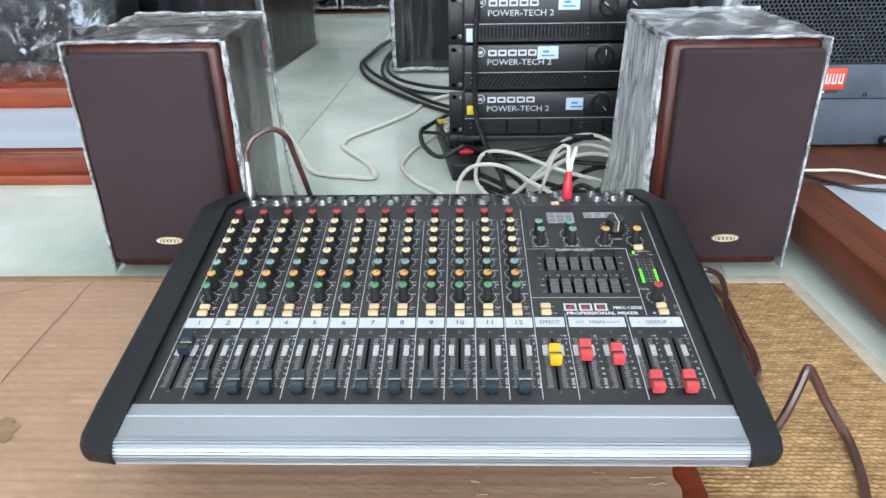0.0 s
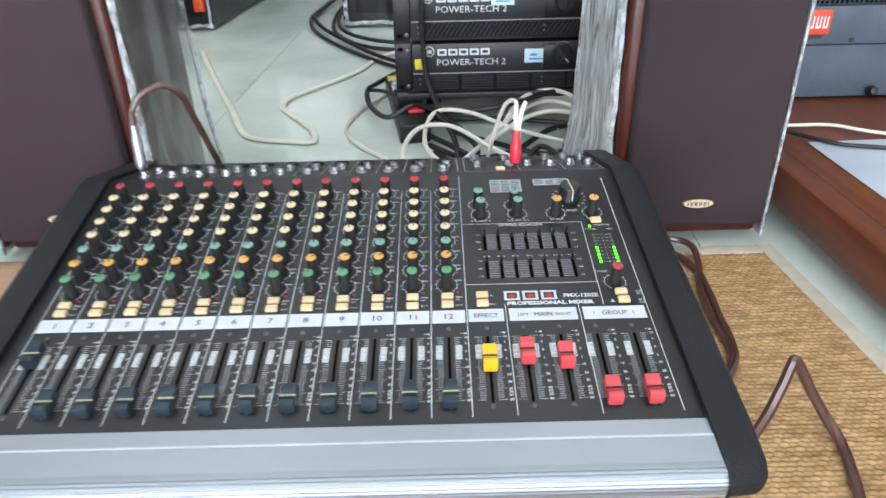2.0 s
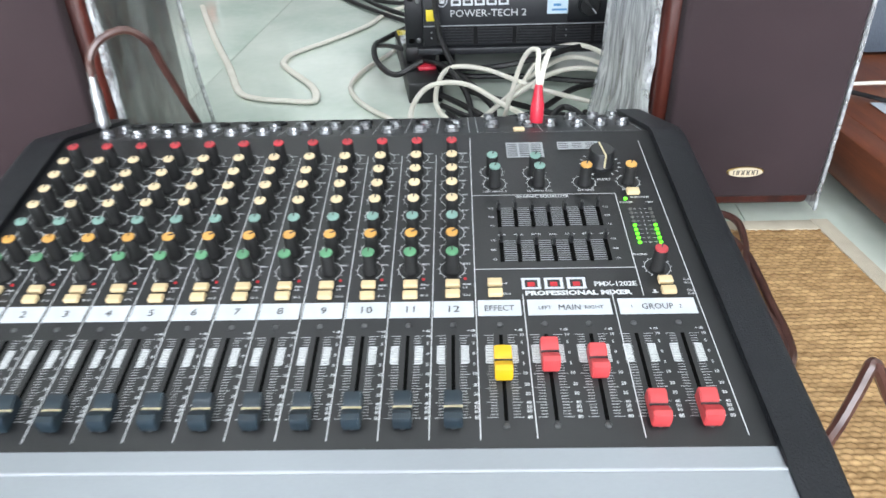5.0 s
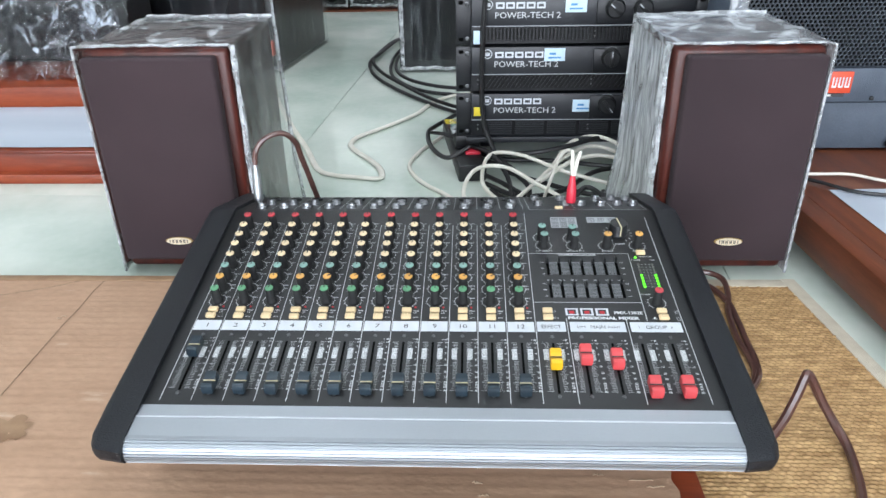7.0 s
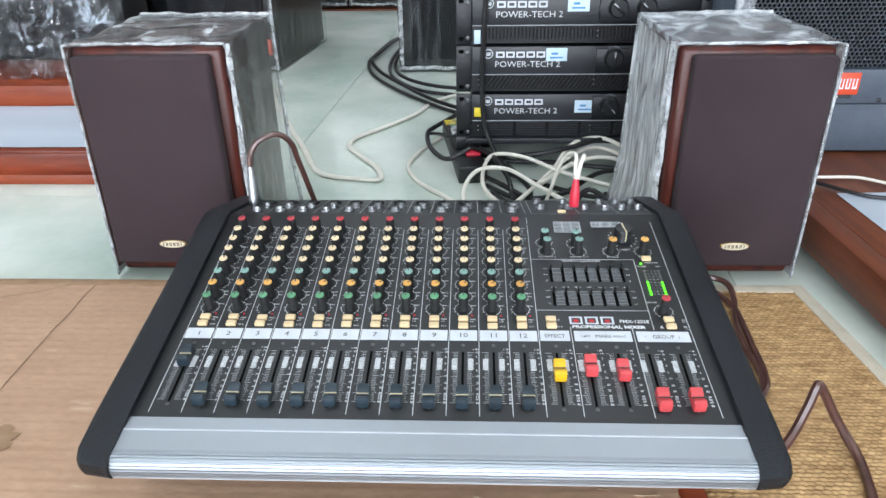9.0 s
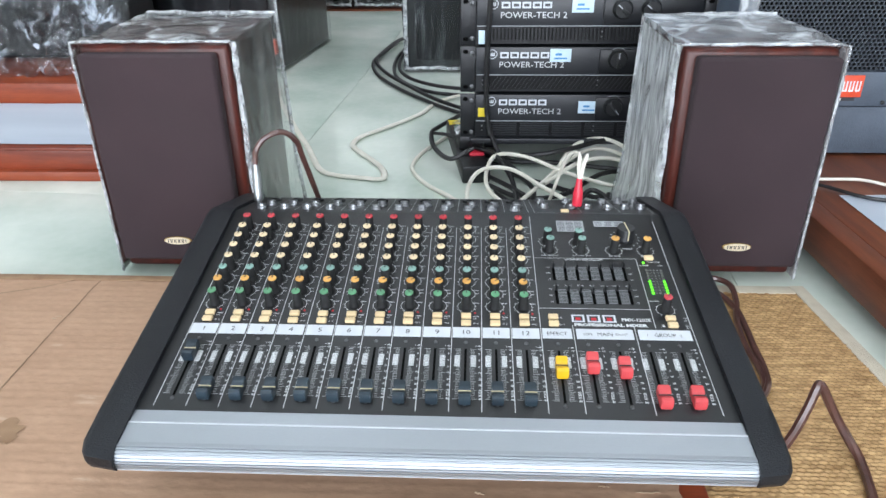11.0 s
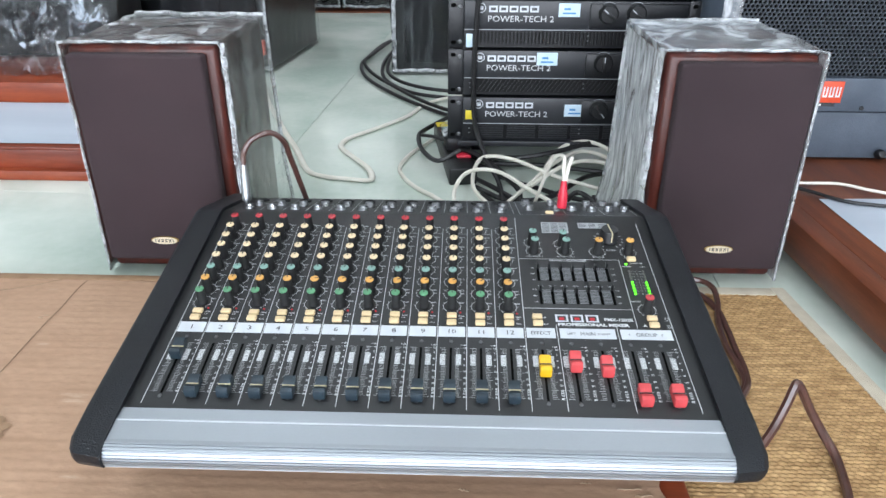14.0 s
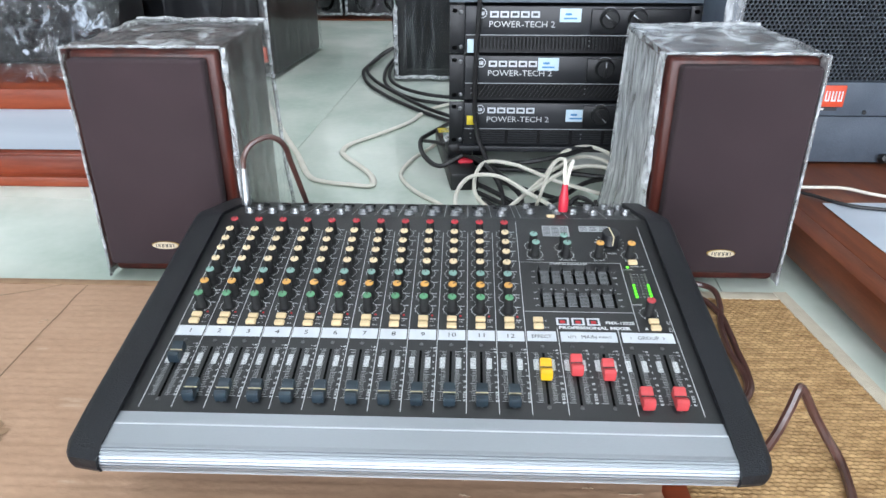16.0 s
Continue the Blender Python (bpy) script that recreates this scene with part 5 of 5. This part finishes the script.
cable("white_cable", "ivory cable looping over the tangle", [(0.08, 1.25, 0.012), (0.15, 1.35, 0.03), (0.21, 1.45, 0.04), (0.27, 1.50, 0.05), (0.32, 1.46, 0.05), (0.345, 1.36, 0.04), (0.30, 1.24, 0.015)], 0.0039, "whitewire")
cable("white_cable", "ivory cable looping over the tangle", [(0.18, 1.40, 0.03), (0.23, 1.49, 0.06), (0.29, 1.50, 0.07), (0.335, 1.42, 0.06), (0.335, 1.30, 0.02), (0.31, 1.22, 0.006)], 0.0039, "whitewire")
cable("white_cable", "ivory cable looping over the tangle", [(0.16, 1.36, 0.03), (0.24, 1.44, 0.045), (0.31, 1.45, 0.045), (0.38, 1.42, 0.02)], 0.0042, "whitewire")
for dx, dz, pts in ((0.0, 0.0, 0), (0.016, 0.006, 0), (0.0, 0.0, 1), (0.015, 0.013, 1)):
    pts = (((-0.16, 3.02), (-0.255, 2.828), (-0.294, 2.563), (-0.300, 2.448), (-0.263, 2.284), (-0.183, 2.125), (-0.088, 1.986), (-0.006, 1.89), (0.1, 1.80)),
           ((-0.205, 2.80), (-0.230, 2.518), (-0.214, 2.305), (-0.164, 2.177), (-0.095, 2.094), (-0.01, 2.058), (0.1, 2.03)))[pts]
    pts = [(x + dx * (1 + 0.5 * math.sin(i * 1.7)), y + dx, 0.0075 + dz) for i, (x, y) in enumerate(pts)]
    cable("black_cable", "thick black cable lying across the tiles", pts, 0.0052, "blackwire")
for k, pts in enumerate(([(0.08, 1.50, 0.035), (0.15, 1.46, 0.05), (0.22, 1.47, 0.06), (0.29, 1.50, 0.068), (0.335, 1.53, 0.055), (0.30, 1.60, 0.05)],
                         [(0.06, 1.40, 0.01), (0.12, 1.34, 0.01), (0.20, 1.36, 0.01), (0.28, 1.44, 0.02), (0.37, 1.46, 0.02)],
                         [(0.10, 1.46, 0.012), (0.17, 1.40, 0.012), (0.26, 1.34, 0.012), (0.36, 1.36, 0.012)],
                         [(0.07, 1.37, 0.008), (0.12, 1.29, 0.008), (0.19, 1.25, 0.008), (0.26, 1.28, 0.008), (0.28, 1.36, 0.01)],
                         [(0.05, 1.48, 0.03), (0.10, 1.43, 0.03), (0.14, 1.36, 0.02), (0.13, 1.28, 0.012)],
                         [(0.20, 1.27, 0.01), (0.24, 1.33, 0.03), (0.27, 1.30, 0.02), (0.26, 1.22, 0.008)],
                         [(0.04, 1.56, 0.02), (0.10, 1.53, 0.012), (0.20, 1.52, 0.012), (0.30, 1.49, 0.012), (0.40, 1.47, 0.012)],
                         [(0.06, 1.44, 0.012), (0.09, 1.38, 0.02), (0.15, 1.32, 0.012), (0.24, 1.30, 0.008), (0.34, 1.31, 0.008)],
                         [(0.03, 1.52, 0.045), (0.07, 1.46, 0.05), (0.10, 1.40, 0.03), (0.11, 1.33, 0.01)])):
    cable("black_cable", "thin black lead in the tangle under the amplifiers", pts, 0.0048, "blackwire")
cable("black_cable", "black lead hanging down the amplifier fronts", [(0.060, 1.494, 0.46), (0.059, 1.492, 0.36), (0.054, 1.491, 0.25), (0.053, 1.490, 0.17), (0.057, 1.486, 0.11), (0.068, 1.478, 0.075), (0.088, 1.465, 0.040), (0.13, 1.44, 0.012)], 0.0047, "blackwire")
cable("grey_cable", "grey lead bent round the power strip", [(0.0, 1.80, 0.03), (-0.05, 1.70, 0.03), (-0.062, 1.62, 0.04), (-0.05, 1.54, 0.035), (-0.015, 1.49, 0.03), (0.03, 1.50, 0.05)], 0.005, "blackwire")
cable("grey_cable", "grey lead bent round the power strip", [(-0.062, 1.64, 0.035), (-0.03, 1.585, 0.05), (0.0, 1.56, 0.05), (0.04, 1.55, 0.05)], 0.004, "blackwire")

ps = empty("power_strip", pose(0.005, 1.64, 0, 0, 0, 8), label="black power strip with green and red plugs on the tiles", category="power strip")
part("body", box(-0.026, 0.030, -0.21, 0.10, 0.0, 0.036, 0.005), "dark", ps)
part("yellow_label", box(-0.022, 0.022, 0.060, 0.094, 0.0362, 0.0370), "yellow", ps)
part("green_plug", box(-0.018, 0.022, -0.030, 0.010, 0.036, 0.054, 0.006), "greenplug", ps)
part("brown_socket", box(-0.020, 0.020, 0.018, 0.052, 0.036, 0.040, 0.002), "brownwire", ps)
part("black_plug", box(-0.022, 0.032, -0.115, -0.04, 0.036, 0.066, 0.008), "dark", ps)
part("red_plug", box(-0.004, 0.026, -0.155, -0.122, 0.036, 0.043, 0.003), "redplug", ps)
part("film_bag", film_sheet([[(lerp(-0.026, 0.038, i / 16), lerp(-0.115, -0.035, j / 20), 0.070 + 0.004 * math.sin(i * 0.5)) for i in range(17)] for j in range(21)], 0.004, 30, 8), "film", ps, "scrap of clear film")

# jack plug with its brown lead
jp = J @ Matrix.Translation((LEFT + 0.006, 0.034, 0.002))
plug = empty("jack_plug", pose(*jp.translation), label="chrome jack plug with a brown lead in the console", category="plug")
part("barrel", lathe([(0, 0), (0.0032, 0.0), (0.0032, 0.006), (0.0058, 0.007), (0.0058, 0.018), (0.0052, 0.019), (0.0052, 0.040), (0.0040, 0.042), (0.0036, 0.056), (0, 0.056)], 16), "chrome", plug, m=pose(0, 0, 0, -6))
px, py, pz = jp.translation
cable("brown_cable", "brown lead arching from the jack plug to behind the console", [(px, py + 0.005, pz + 0.052), (px + 0.002, py + 0.008, pz + 0.068), (px + 0.012, py + 0.014, pz + 0.081), (px + 0.032, py + 0.022, pz + 0.087), (px + 0.046, py + 0.030, pz + 0.074), (px + 0.050, py + 0.040, pz + 0.048), (px + 0.054, py + 0.055, pz + 0.015), (px + 0.060, py + 0.085, pz - 0.05), (px + 0.065, py + 0.12, 0.03), (px + 0.06, py + 0.14, 0.010)], 0.0036, "brownwire")
# red phono plug
jr = J @ Matrix.Translation((0.158, 0.042, 0.004))
rca = empty("phono_plug", pose(*jr.translation), label="red phono plug with an ivory lead in the console", category="plug")
part("sleeve", lathe([(0, 0), (0.0058, 0.0), (0.0062, 0.003), (0.0060, 0.016), (0.0046, 0.024), (0.0034, 0.034), (0, 0.034)], 18), "redplug", rca, m=pose(0, 0, 0, -8, 2))
rx, ry, rz = jr.translation
cable("white_cable", "ivory lead from the red phono plug", [(rx + 0.001, ry + 0.005, rz + 0.032), (rx + 0.000, ry + 0.009, rz + 0.046), (rx + 0.001, ry + 0.026, rz + 0.058), (rx - 0.010, ry + 0.060, rz + 0.035), (rx - 0.030, ry + 0.12, 0.10), (rx - 0.06, ry + 0.20, 0.03), (rx - 0.08, ry + 0.26, 0.015)], 0.0023, "whitewire")
cable("white_cable", "ivory lead from the red phono plug", [(rx + 0.003, ry + 0.006, rz + 0.032), (rx + 0.006, ry + 0.011, rz + 0.048), (rx + 0.012, ry + 0.028, rz + 0.055), (rx + 0.012, ry + 0.08, rz + 0.01), (rx + 0.03, ry + 0.14, 0.06), (rx + 0.06, ry + 0.2, 0.012)], 0.0023, "whitewire")
# brown leads beside the console
MZ = MAT_T + 0.005
cable("brown_cable", "brown lead looped on the straw mat beside the console", [(0.26, 1.04, 0.02), (0.33, 1.035, 0.022), (0.375, 1.036, 0.018), (0.393, 1.020, 0.016), (0.391, 0.985, 0.012), (0.378, 0.94, MZ), (0.370, 0.88, MZ), (0.371, 0.84, MZ), (0.364, 0.80, MZ), (0.33, 0.75, MZ)], 0.0041, "brownwire")
cable("brown_cable", "brown lead looped on the straw mat beside the console", [(0.27, 1.00, 0.012), (0.33, 1.025, 0.012), (0.368, 1.010, 0.012), (0.385, 0.97, 0.010), (0.384, 0.92, MZ), (0.380, 0.88, MZ), (0.376, 0.83, MZ), (0.362, 0.79, MZ + 0.003), (0.32, 0.74, MZ)], 0.0041, "brownwire")
cable("brown_cable", "brown lead rising in a sharp bend from the mat", [(0.28, 0.66, MZ), (0.33, 0.685, 0.012), (0.351, 0.699, 0.026), (0.366, 0.711, 0.052), (0.373, 0.717, 0.072), (0.376, 0.719, 0.077), (0.381, 0.718, 0.071), (0.395, 0.713, 0.046), (0.409, 0.703, 0.024), (0.416, 0.688, 0.012), (0.412, 0.66, MZ), (0.400, 0.62, MZ), (0.37, 0.55, MZ)], 0.0048, "brownwire")
cable("white_cable", "ivory cable lying over the brown bench", [(0.50, 1.27, 0.087), (0.59, 1.250, 0.087), (0.66, 1.247, 0.087), (0.71, 1.213, 0.087), (0.86, 1.14, 0.087)], 0.0026, "whitewire")
cable("black_cable", "thin black lead lying over the brown bench", [(0.51, 1.29, 0.086), (0.59, 1.223, 0.086), (0.633, 1.178, 0.086), (0.683, 1.160, 0.086), (0.86, 1.12, 0.086)], 0.003, "blackwire")

# ---- floor tiles ----
TW, TL = 0.80, 1.20
tile_mesh = mesh_of(box(0.0007, TW - 0.0007, 0.0003, TL - 0.0003, -0.006, 0.0), "floor_tile", "tile")
tdir = pose(-0.3686, 1.345, 0, 0, 0, -3.4)
for i in range(-4, 5):
    for j in range(-4, 4):
        part("floor_tile", tile_mesh, "tile", ground, m=tdir @ Matrix.Translation((TW * i, TL * j, 0)))
